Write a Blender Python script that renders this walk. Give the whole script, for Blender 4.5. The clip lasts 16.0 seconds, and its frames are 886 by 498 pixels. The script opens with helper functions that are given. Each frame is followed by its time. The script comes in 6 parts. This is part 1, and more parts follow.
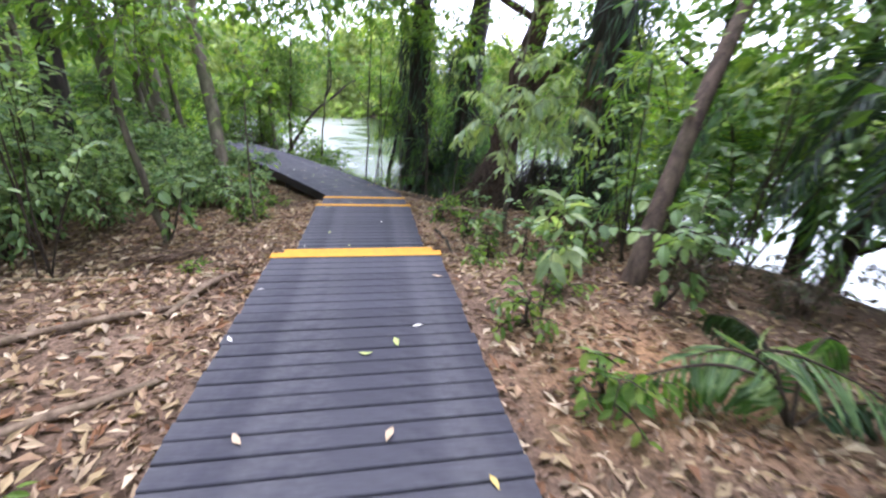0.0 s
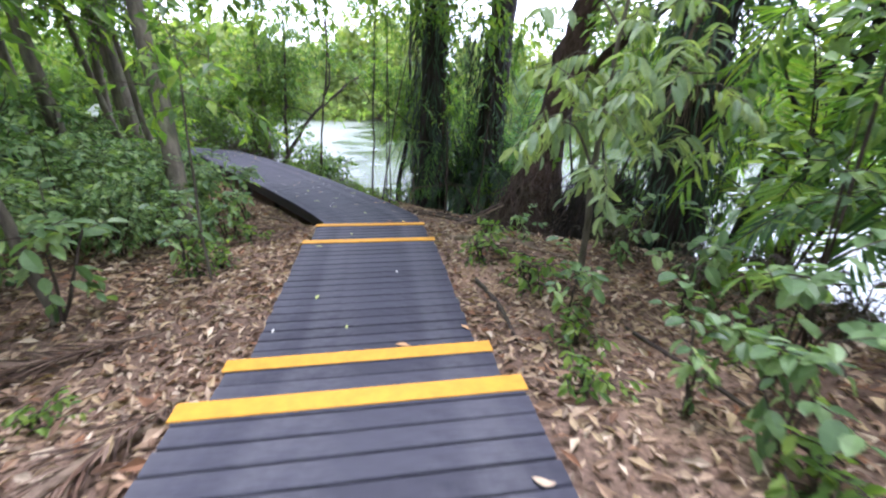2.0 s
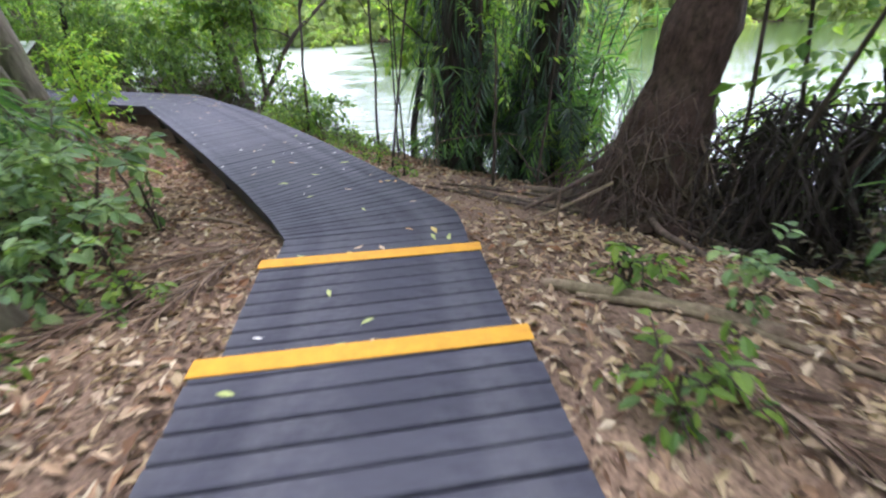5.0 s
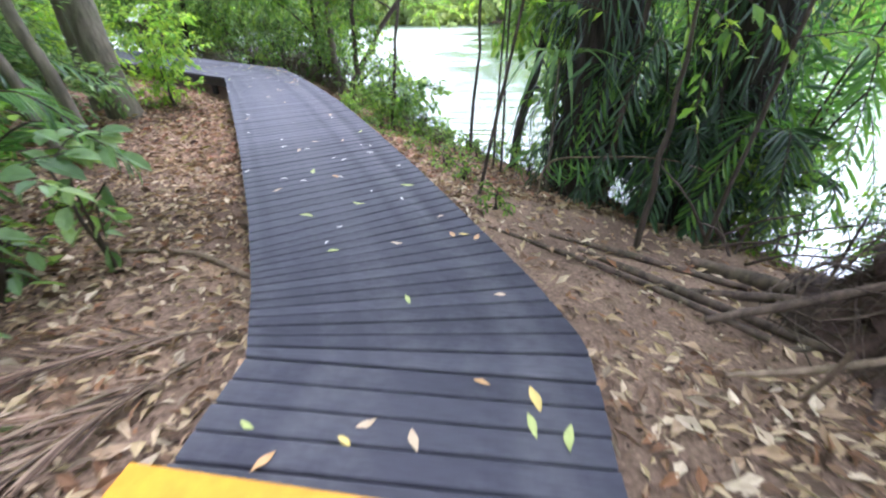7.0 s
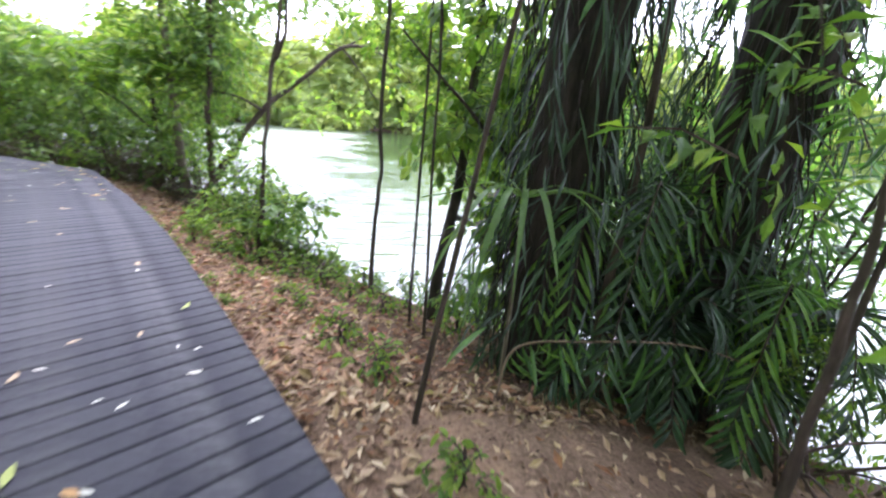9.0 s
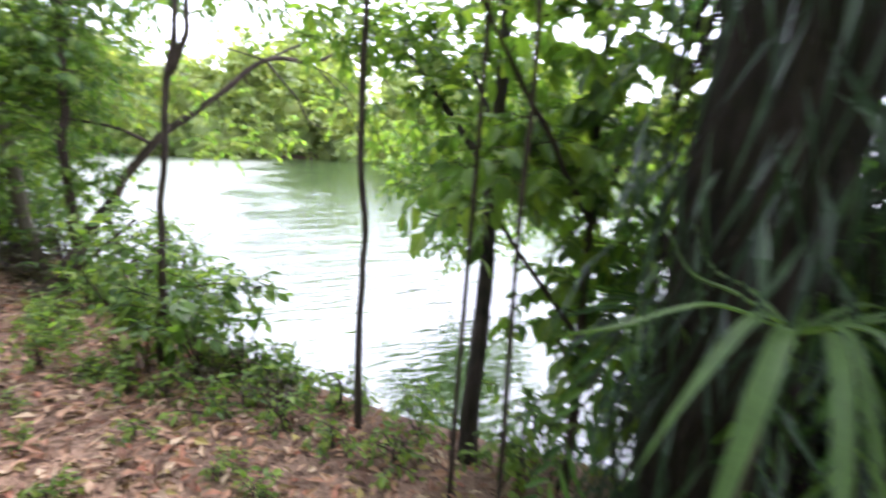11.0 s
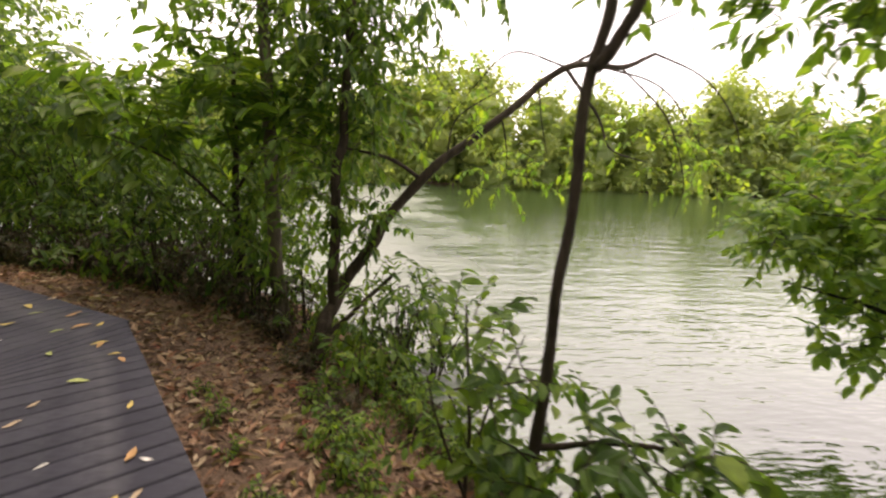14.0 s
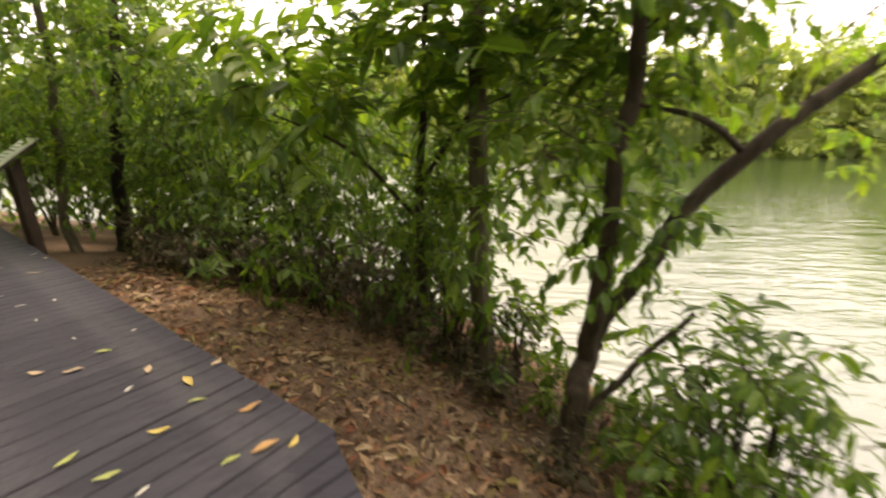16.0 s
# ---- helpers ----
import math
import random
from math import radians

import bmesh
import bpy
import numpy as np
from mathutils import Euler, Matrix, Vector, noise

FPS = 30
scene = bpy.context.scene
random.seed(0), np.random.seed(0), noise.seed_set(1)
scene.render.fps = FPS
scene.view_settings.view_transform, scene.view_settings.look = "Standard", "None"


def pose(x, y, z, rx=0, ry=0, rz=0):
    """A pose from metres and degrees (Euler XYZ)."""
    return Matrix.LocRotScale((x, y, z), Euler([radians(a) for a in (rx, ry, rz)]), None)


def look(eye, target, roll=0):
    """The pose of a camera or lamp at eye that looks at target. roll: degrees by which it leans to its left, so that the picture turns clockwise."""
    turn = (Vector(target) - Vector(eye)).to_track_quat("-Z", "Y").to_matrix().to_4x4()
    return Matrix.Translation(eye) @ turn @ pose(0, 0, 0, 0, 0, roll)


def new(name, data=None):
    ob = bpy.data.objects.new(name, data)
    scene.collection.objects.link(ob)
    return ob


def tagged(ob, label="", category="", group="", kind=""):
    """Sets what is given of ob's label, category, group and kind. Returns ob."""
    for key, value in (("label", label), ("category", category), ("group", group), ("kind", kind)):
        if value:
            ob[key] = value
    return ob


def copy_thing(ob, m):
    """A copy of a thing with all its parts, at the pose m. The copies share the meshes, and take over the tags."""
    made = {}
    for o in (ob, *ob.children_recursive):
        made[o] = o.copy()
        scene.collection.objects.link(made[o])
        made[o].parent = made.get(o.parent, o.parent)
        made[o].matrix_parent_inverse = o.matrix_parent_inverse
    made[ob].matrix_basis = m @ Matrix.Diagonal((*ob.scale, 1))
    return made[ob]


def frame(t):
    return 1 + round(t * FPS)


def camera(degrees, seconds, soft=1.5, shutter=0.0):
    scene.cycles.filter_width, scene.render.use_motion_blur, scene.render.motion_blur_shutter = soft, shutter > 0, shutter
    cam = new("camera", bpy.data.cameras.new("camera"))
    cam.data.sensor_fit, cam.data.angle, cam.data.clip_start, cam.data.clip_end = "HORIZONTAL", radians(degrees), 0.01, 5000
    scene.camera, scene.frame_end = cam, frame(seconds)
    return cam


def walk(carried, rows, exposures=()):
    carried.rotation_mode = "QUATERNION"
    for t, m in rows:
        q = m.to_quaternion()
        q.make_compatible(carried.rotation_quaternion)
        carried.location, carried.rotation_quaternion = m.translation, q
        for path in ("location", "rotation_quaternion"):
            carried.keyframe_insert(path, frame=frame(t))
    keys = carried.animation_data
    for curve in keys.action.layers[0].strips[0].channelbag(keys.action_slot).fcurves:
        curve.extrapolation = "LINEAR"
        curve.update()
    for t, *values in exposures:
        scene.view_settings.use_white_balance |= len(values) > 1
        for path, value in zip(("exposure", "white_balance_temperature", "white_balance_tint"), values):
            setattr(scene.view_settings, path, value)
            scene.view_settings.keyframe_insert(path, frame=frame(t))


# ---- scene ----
cam = camera(95.0, 16.0, soft=2.2, shutter=0.5)
# seconds, place, turn about x, y, z
PATH = [
    (0, 0.124, 0.167, 1.437, 69.02, -2.78, -9.55),
    (0.5, 0.161, 0.701, 1.430, 65.97, -3.00, -6.14),
    (1, 0.149, 1.152, 1.382, 66.55, -2.23, -9.83),
    (1.5, 0.136, 1.692, 1.279, 69.77, -4.18, -4.38),
    (2, 0.115, 2.242, 1.288, 69.01, -1.22, -8.97),
    (2.5, 0.184, 2.760, 1.267, 65.45, -3.27, -3.60),
    (3, 0.201, 3.306, 1.265, 61.38, -1.86, -8.19),
    (3.1, 0.148, 3.407, 1.267, 60.19, -0.36, -7.83),
    (3.2, 0.141, 3.477, 1.272, 59.09, 0.59, -6.37),
    (5.3, 0.242, 5.832, 0.903, 59.62, 2.39, -8.11),
    (5.5, 0.295, 6.066, 0.869, 62.04, 3.82, -6.55),
    (6, 0.319, 6.548, 0.837, 60.72, 2.80, 3.07),
    (6.5, 0.294, 6.969, 0.807, 58.08, 4.18, 1.34),
    (7, 0.278, 7.444, 0.691, 57.97, 0.96, 6.29),
    (7.5, 0.189, 7.897, 0.656, 60.10, -0.47, 0.71),
    (8, 0.177, 8.422, 0.634, 69.50, 0.52, -4.59),
    (8.2, 0.113, 8.628, 0.631, 69.79, -2.23, -1.85),
    (10.5, -0.347, 11.009, 0.686, 75.01, -3.78, -27.42),
    (11, -0.562, 11.408, 0.687, 74.81, -2.62, -21.92),
    (11.5, -0.813, 11.842, 0.687, 76.91, -2.82, -11.86),
    (12, -1.121, 12.220, 0.683, 76.42, -1.83, -12.05),
    (12.5, -1.380, 12.650, 0.680, 77.95, 0.60, -11.92),
    (13, -1.719, 13.045, 0.674, 75.21, 0.38, -13.42),
    (13.5, -2.055, 13.459, 0.663, 75.47, 0.43, -6.36),
    (14, -2.409, 13.874, 0.647, 77.54, -2.51, -5.73),
    (14.5, -2.762, 14.315, 0.605, 75.73, -2.74, -4.00),
    (15, -3.109, 14.757, 0.593, 73.89, -1.96, 1.76),
    (15.5, -3.450, 15.160, 0.585, 73.53, -0.31, 2.86),
    (16, -3.782, 15.606, 0.571, 74.14, 0.90, 7.37),
]
walk(cam, [(r[0], pose(*r[1:])) for r in PATH], exposures=[
    (0, 2.0, 5600, 26), (2, 1.98, 5500, 26), (3.2, 2.14, 5400, 26), (5.3, 2.3, 5700, 24), (6, 2.66, 5700, 24), (7.0, 2.66, 5500, 23), (7.5, 2.84, 5650, 22), (8.2, 2.6, 5850, 23), (10.6, 2.4, 5600, 29), (11.1, 2.15, 6000, 27), (11.8, 1.5, 7200, 24), (13.5, 1.06, 7700, 24), (15.2, 1.3, 7600, 24), (16, 1.52, 8500, 22)])

# ---------- world and sun ----------
world = bpy.data.worlds.new("overcast_sky")
scene.world = world
world.use_nodes = True
wt = world.node_tree
bgn = wt.nodes["Background"]
skyn = wt.nodes.new("ShaderNodeTexSky")
skyn.sky_type = 'NISHITA'
skyn.sun_disc = False
skyn.sun_elevation, skyn.sun_rotation = radians(74), radians(20)
skyn.dust_density = 4.0
cloud = wt.nodes.new("ShaderNodeMix")
cloud.data_type = 'RGBA'
cloud.inputs[0].default_value = 0.8
cloud.inputs[7].default_value = (9.0, 9.3, 9.6, 1)
wt.links.new(skyn.outputs[0], cloud.inputs[6])
wt.links.new(cloud.outputs[2], bgn.inputs[0])
bgn.inputs[1].default_value = 0.15
sun = new("sun", bpy.data.lights.new("sun", 'SUN'))
sun.data.energy, sun.data.angle, sun.data.color = 1.2, radians(25), (1.0, 0.96, 0.9)
# the same heading as the sky's sun, high behind thin cloud
sun.matrix_world = look((0, 0, 0), (-math.sin(radians(20)) * math.cos(radians(74)), -math.cos(radians(20)) * math.cos(radians(74)), -math.sin(radians(74))))


# ---------- materials ----------
def material(name, rough=0.6, spec=0.4):
    m = bpy.data.materials.new(name)
    m.use_nodes = True
    b = m.node_tree.nodes["Principled BSDF"]
    b.inputs["Roughness"].default_value = rough
    b.inputs["Specular IOR Level"].default_value = spec
    return m, m.node_tree, b


def ramp(nt, source, stops):
    r = nt.nodes.new("ShaderNodeValToRGB")
    while len(r.color_ramp.elements) < len(stops):
        r.color_ramp.elements.new(0.5)
    for e, (p, c) in zip(r.color_ramp.elements, stops):
        e.position, e.color = p, (*c, 1)
    nt.links.new(source, r.inputs[0])
    return r.outputs[0]


def noise_tex(nt, scale, detail=4.0, coords="Object", stretch=None, rough=0.6):
    tc = nt.nodes.new("ShaderNodeTexCoord")
    n = nt.nodes.new("ShaderNodeTexNoise")
    n.inputs["Scale"].default_value, n.inputs["Detail"].default_value, n.inputs["Roughness"].default_value = scale, detail, rough
    link = tc.outputs[coords]
    if stretch:
        mp = nt.nodes.new("ShaderNodeMapping")
        mp.inputs["Scale"].default_value = stretch
        nt.links.new(link, mp.inputs[0])
        link = mp.outputs[0]
    nt.links.new(link, n.inputs["Vector"])
    return n.outputs[0]


def mixed(nt, fac, a, b, mode='MIX'):
    x = nt.nodes.new("ShaderNodeMix")
    x.data_type, x.blend_type = 'RGBA', mode
    for sock, v in ((x.inputs[0], fac), (x.inputs[6], a), (x.inputs[7], b)):
        if hasattr(v, "is_output"):
            nt.links.new(v, sock)
        else:
            sock.default_value = v if not isinstance(v, tuple) else (*v, 1)
    return x.outputs[2]


def bumped(nt, b, height, strength, distance=0.01):
    bp = nt.nodes.new("ShaderNodeBump")
    bp.inputs["Strength"].default_value, bp.inputs["Distance"].default_value = strength, distance
    nt.links.new(height, bp.inputs["Height"])
    nt.links.new(bp.outputs[0], b.inputs["Normal"])


def leaf_material(name, colours, through_light=0.45, rough=0.45, island=True, spec=0.35):
    """Leaves: a colour for each leaf along a ramp, with light passing through the blade."""
    m, nt, b = material(name, rough, spec)
    g = nt.nodes.new("ShaderNodeNewGeometry")
    n = len(colours)
    col = ramp(nt, g.outputs["Random Per Island"], [(i / (n - 1), c) for i, c in enumerate(colours)])
    blotch = ramp(nt, noise_tex(nt, 14.0, 3), [(0.3, (0.75, 0.75, 0.75)), (0.7, (1.15, 1.15, 1.15))])
    col = mixed(nt, 1.0, col, blotch, 'MULTIPLY')
    nt.links.new(col, b.inputs["Base Color"])
    tr = nt.nodes.new("ShaderNodeBsdfTranslucent")
    warm = mixed(nt, 1.0, col, (1.6, 1.7, 0.6), 'MULTIPLY')
    nt.links.new(warm, tr.inputs[0])
    mx = nt.nodes.new("ShaderNodeMixShader")
    mx.inputs[0].default_value = through_light
    nt.links.new(b.outputs[0], mx.inputs[1])
    nt.links.new(tr.outputs[0], mx.inputs[2])
    nt.links.new(mx.outputs[0], nt.nodes["Material Output"].inputs[0])
    return m


def bark_material(name, dark, light, scale=9.0, stretch=(1, 1, 0.18), strength=0.9):
    m, nt, b = material(name, 0.85, 0.2)
    n1 = noise_tex(nt, scale, 7, stretch=stretch, rough=0.7)
    n2 = noise_tex(nt, 2.3, 3)
    c = ramp(nt, n1, [(0.32, dark), (0.7, light)])
    moss = ramp(nt, n2, [(0.45, (1, 1, 1)), (0.75, (0.75, 0.9, 0.7))])
    nt.links.new(mixed(nt, 1.0, c, moss, 'MULTIPLY'), b.inputs["Base Color"])
    bumped(nt, b, n1, strength, 0.03)
    return m


def deck_material():
    m, nt, b = material("grey_composite_board", 0.55, 0.2)
    oi = nt.nodes.new("ShaderNodeObjectInfo")
    tone = ramp(nt, oi.outputs["Random"], [(0.0, (0.026, 0.026, 0.036)), (0.5, (0.033, 0.033, 0.045)), (1.0, (0.041, 0.041, 0.053))])
    dust = ramp(nt, noise_tex(nt, 3.0, 6), [(0.45, (0, 0, 0)), (0.75, (1, 1, 1))])
    c = mixed(nt, dust, tone, (0.075, 0.074, 0.083))
    grain = noise_tex(nt, 60, 5, stretch=(0.12, 1, 1))
    fleck = ramp(nt, grain, [(0.3, (0.78, 0.78, 0.78)), (0.7, (1.15, 1.15, 1.15))])
    nt.links.new(mixed(nt, 1.0, c, fleck, 'MULTIPLY'), b.inputs["Base Color"])
    r = ramp(nt, noise_tex(nt, 5.0, 4), [(0.3, (0.5, 0.5, 0.5)), (0.7, (0.72, 0.72, 0.72))])
    nt.links.new(r, b.inputs["Roughness"])
    bumped(nt, b, grain, 0.25, 0.004)
    return m


def plain_material(name, colour, rough=0.6, wear=(0.7, 1.15), scale=8.0, bump=0.2):
    m, nt, b = material(name, rough)
    n = noise_tex(nt, scale, 6)
    v = ramp(nt, n, [(0.3, (wear[0],) * 3), (0.7, (wear[1],) * 3)])
    nt.links.new(mixed(nt, 1.0, colour, v, 'MULTIPLY'), b.inputs["Base Color"])
    bumped(nt, b, noise_tex(nt, scale * 6, 4), bump, 0.004)
    return m


def soil_material():
    m, nt, b = material("leafy_soil", 0.95, 0.1)
    big = ramp(nt, noise_tex(nt, 0.9, 5), [(0.35, (0.12, 0.085, 0.063)), (0.55, (0.21, 0.15, 0.11)), (0.70, (0.34, 0.235, 0.16))])
    small = ramp(nt, noise_tex(nt, 38, 6), [(0.3, (0.5, 0.47, 0.45)), (0.6, (1.05, 1.0, 0.95)), (0.75, (1.5, 1.42, 1.3))])
    # bare orange sand washed out beside the first boards
    geo = nt.nodes.new("ShaderNodeNewGeometry")
    near = nt.nodes.new("ShaderNodeVectorMath")
    near.operation = 'DISTANCE'
    near.inputs[1].default_value = (1.75, 2.0, -0.12)
    nt.links.new(geo.outputs["Position"], near.inputs[0])
    edge = nt.nodes.new("ShaderNodeMath")
    edge.operation = 'ADD'
    nt.links.new(near.outputs["Value"], edge.inputs[0])
    nt.links.new(noise_tex(nt, 2.4, 5), edge.inputs[1])
    edge2 = nt.nodes.new("ShaderNodeMath")
    edge2.operation = 'MULTIPLY'
    edge2.inputs[1].default_value = 0.6
    nt.links.new(edge.outputs[0], edge2.inputs[0])
    sand = ramp(nt, edge2.outputs[0], [(0.5, (1, 1, 1)), (0.9, (0, 0, 0))])
    big = mixed(nt, sand, big, mixed(nt, 0.35, (0.40, 0.24, 0.125), big))
    nt.links.new(mixed(nt, 1.0, big, small, 'MULTIPLY'), b.inputs["Base Color"])
    bumped(nt, b, noise_tex(nt, 26, 8), 0.9, 0.04)
    return m


def water_material():
    m, nt, b = material("river_water", 0.06, 0.5)
    b.inputs["IOR"].default_value = 2.6
    c = ramp(nt, noise_tex(nt, 0.12, 3), [(0.35, (0.030, 0.052, 0.018)), (0.7, (0.045, 0.078, 0.025))])
    nt.links.new(c, b.inputs["Base Color"])
    w1 = noise_tex(nt, 1.1, 3, stretch=(0.5, 2.2, 1))
    w2 = noise_tex(nt, 4.5, 2, stretch=(0.6, 1.8, 1))
    h = mixed(nt, 0.3, w1, w2)
    # wind ruffles the upstream reach; the rest lies calmer
    geo = nt.nodes.new("ShaderNodeNewGeometry")
    xyz = nt.nodes.new("ShaderNodeSeparateXYZ")
    nt.links.new(geo.outputs["Position"], xyz.inputs[0])
    drift = nt.nodes.new("ShaderNodeMath")
    drift.operation = 'MULTIPLY_ADD'
    drift.inputs[1].default_value, drift.inputs[2].default_value = -0.11, 0.12
    nt.links.new(xyz.outputs[0], drift.inputs[0])
    edge = nt.nodes.new("ShaderNodeMath")
    edge.operation = 'ADD'
    nt.links.new(drift.outputs[0], edge.inputs[0])
    nt.links.new(noise_tex(nt, 0.35, 3), edge.inputs[1])
    wind = ramp(nt, edge.outputs[0], [(0.5, (0, 0, 0)), (0.95, (1, 1, 1))])
    nt.links.new(mixed(nt, wind, (0.05, 0.05, 0.05), (0.52, 0.52, 0.52)), b.inputs["Roughness"])
    bumped(nt, b, h, 0.55, 0.12)
    bp = [n for n in nt.nodes if n.bl_idname == "ShaderNodeBump"][0]
    nt.links.new(mixed(nt, wind, (0.5, 0.5, 0.5), (1, 1, 1)), bp.inputs["Strength"])
    return m


M_DECK = deck_material()
M_YELLOW = plain_material("yellow_grit_strip", (0.47, 0.225, 0.008), 0.7, (0.82, 1.08), 14, 0.5)
M_BEAM = plain_material("dark_timber_beam", (0.035, 0.030, 0.028), 0.8)
M_SOIL = soil_material()
M_WATER = water_material()
M_BARK_DARK = bark_material("dark_fibrous_bark", (0.008, 0.007, 0.006), (0.055, 0.042, 0.035))
M_BARK_RED = bark_material("reddish_bark", (0.014, 0.008, 0.006), (0.095, 0.058, 0.043), 15, (1, 1, 0.45))
M_BARK_GREY = bark_material("grey_brown_bark", (0.045, 0.038, 0.028), (0.20, 0.17, 0.12))
M_BARK_THIN = bark_material("thin_dark_stem", (0.022, 0.017, 0.013), (0.085, 0.062, 0.045), 16)
M_ROOT = bark_material("dry_root", (0.028, 0.02, 0.016), (0.15, 0.105, 0.08), 12)
M_STICK = bark_material("dead_stick", (0.08, 0.055, 0.038), (0.26, 0.19, 0.13), 12)
M_LEAF_DARK = leaf_material("dark_green_leaf", [(0.038, 0.08, 0.022), (0.066, 0.13, 0.03), (0.10, 0.175, 0.038), (0.155, 0.225, 0.045)], 0.5)
M_LEAF_MID = leaf_material("mid_green_leaf", [(0.055, 0.11, 0.028), (0.095, 0.175, 0.036), (0.14, 0.23, 0.042), (0.20, 0.275, 0.05)], 0.52)
# palest leaf; on distant bushes and the tall riverside palm its colour carries backlight
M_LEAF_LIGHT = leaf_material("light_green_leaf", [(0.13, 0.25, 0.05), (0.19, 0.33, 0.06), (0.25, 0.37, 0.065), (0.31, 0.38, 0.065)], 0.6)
M_LEAF_BLUE = leaf_material("dull_green_leaf", [(0.07, 0.125, 0.055), (0.125, 0.205, 0.085), (0.185, 0.275, 0.115), (0.25, 0.335, 0.13)], 0.42)
# haze across the river is put into these paler, less saturated tones
M_LEAF_FAR = leaf_material("river_bank_leaf", [(0.15, 0.205, 0.07), (0.19, 0.25, 0.08), (0.24, 0.295, 0.09), (0.28, 0.31, 0.095)], 0.58)
M_FROND = leaf_material("palm_frond_leaflet", [(0.03, 0.075, 0.025), (0.06, 0.14, 0.04), (0.10, 0.21, 0.05), (0.15, 0.27, 0.055)], 0.5, 0.35, spec=0.5)
M_LEAF_PALE = leaf_material("pale_green_leaf", [(0.15, 0.215, 0.115), (0.20, 0.27, 0.14), (0.25, 0.32, 0.155), (0.31, 0.37, 0.15)], 0.45)
# darker copy of the frond leaf, with shade put into its colour
M_FROND_SHADED = leaf_material("shaded_frond_leaflet", [(0.012, 0.030, 0.014), (0.022, 0.05, 0.022), (0.04, 0.085, 0.03)], 0.25, 0.4, spec=0.5)
M_FROND_PALE = leaf_material("pale_strap_leaf", [(0.06, 0.13, 0.055), (0.09, 0.17, 0.06), (0.14, 0.18, 0.05)], 0.4, 0.4)
M_LEAF_DULL = leaf_material("brownish_green_leaf", [(0.035, 0.032, 0.018), (0.07, 0.05, 0.03), (0.05, 0.07, 0.025), (0.10, 0.07, 0.04)], 0.3)
M_LITTER = leaf_material("dead_leaf", [(0.045, 0.029, 0.02), (0.135, 0.082, 0.052), (0.25, 0.165, 0.105), (0.40, 0.30, 0.20), (0.21, 0.105, 0.055), (0.07, 0.045, 0.03), (0.53, 0.43, 0.31), (0.27, 0.18, 0.115), (0.35, 0.265, 0.15), (0.32, 0.24, 0.16)], 0.1, 0.8, spec=0.15)
M_DEBRIS = leaf_material("crumbled_leaf", [(0.035, 0.024, 0.018), (0.085, 0.056, 0.041), (0.15, 0.10, 0.072), (0.23, 0.165, 0.12), (0.11, 0.065, 0.042), (0.06, 0.04, 0.03)], 0.05, 0.85, spec=0.1)
M_LITTER_RED = leaf_material("reddish_dead_leaf", [(0.05, 0.03, 0.022), (0.13, 0.07, 0.045), (0.24, 0.145, 0.09), (0.36, 0.24, 0.155), (0.22, 0.085, 0.05), (0.42, 0.33, 0.22), (0.08, 0.045, 0.03), (0.28, 0.24, 0.08)], 0.1, 0.75, spec=0.2)
M_FALLEN = [plain_material("yellow_fallen_leaf", (0.50, 0.38, 0.11), 0.6), plain_material("orange_fallen_leaf", (0.44, 0.25, 0.105), 0.6),
            plain_material("tan_fallen_leaf", (0.44, 0.33, 0.22), 0.7), plain_material("green_fallen_leaf", (0.33, 0.37, 0.12), 0.6),
            plain_material("pale_fallen_leaf", (0.62, 0.60, 0.55), 0.7)]
M_SIGN_POST = plain_material("brown_sign_frame", (0.07, 0.045, 0.035), 0.6)
M_SIGN_FACE = plain_material("pale_sign_panel", (0.62, 0.64, 0.60), 0.3, (0.92, 1.04))
M_SIGN_INK = plain_material("sign_print", (0.14, 0.22, 0.12), 0.4)


# ---------- mesh tools ----------
def make_mesh(name, verts, faces, mat, smooth=False):
    """A mesh from arrays; faces all of one corner count, or a list of such arrays."""
    me = bpy.data.meshes.new(name)
    blocks = faces if isinstance(faces, list) and isinstance(faces[0], np.ndarray) else [faces]
    blocks = [np.asarray(f, dtype=np.int32) for f in blocks if len(f)]
    loops = np.concatenate([f.ravel() for f in blocks])
    counts = np.concatenate([np.full(len(f), f.shape[1], dtype=np.int32) for f in blocks])
    starts = np.concatenate([[0], np.cumsum(counts)[:-1]]).astype(np.int32)
    me.vertices.add(len(verts))
    me.vertices.foreach_set("co", np.asarray(verts, dtype=np.float32).ravel())
    me.loops.add(len(loops))
    me.loops.foreach_set("vertex_index", loops)
    me.polygons.add(len(counts))
    me.polygons.foreach_set("loop_start", starts)
    me.polygons.foreach_set("loop_total", counts)
    me.polygons.foreach_set("use_smooth", np.full(len(counts), smooth))
    me.update(calc_edges=True)
    me.validate()
    me.materials.append(mat)
    return me


def part(name, me, parent, label=""):
    ob = new(name, me)
    ob.parent = parent
    if label:
        tagged(ob, label)
    return ob


def thing(name, place, label, category, group="", kind=""):
    ob = new(name)
    ob.empty_display_size = 0.1
    ob.location = place
    return tagged(ob, label, category, group, kind)


def unit(v):
    return v / np.maximum(np.linalg.norm(v, axis=-1, keepdims=True), 1e-9)


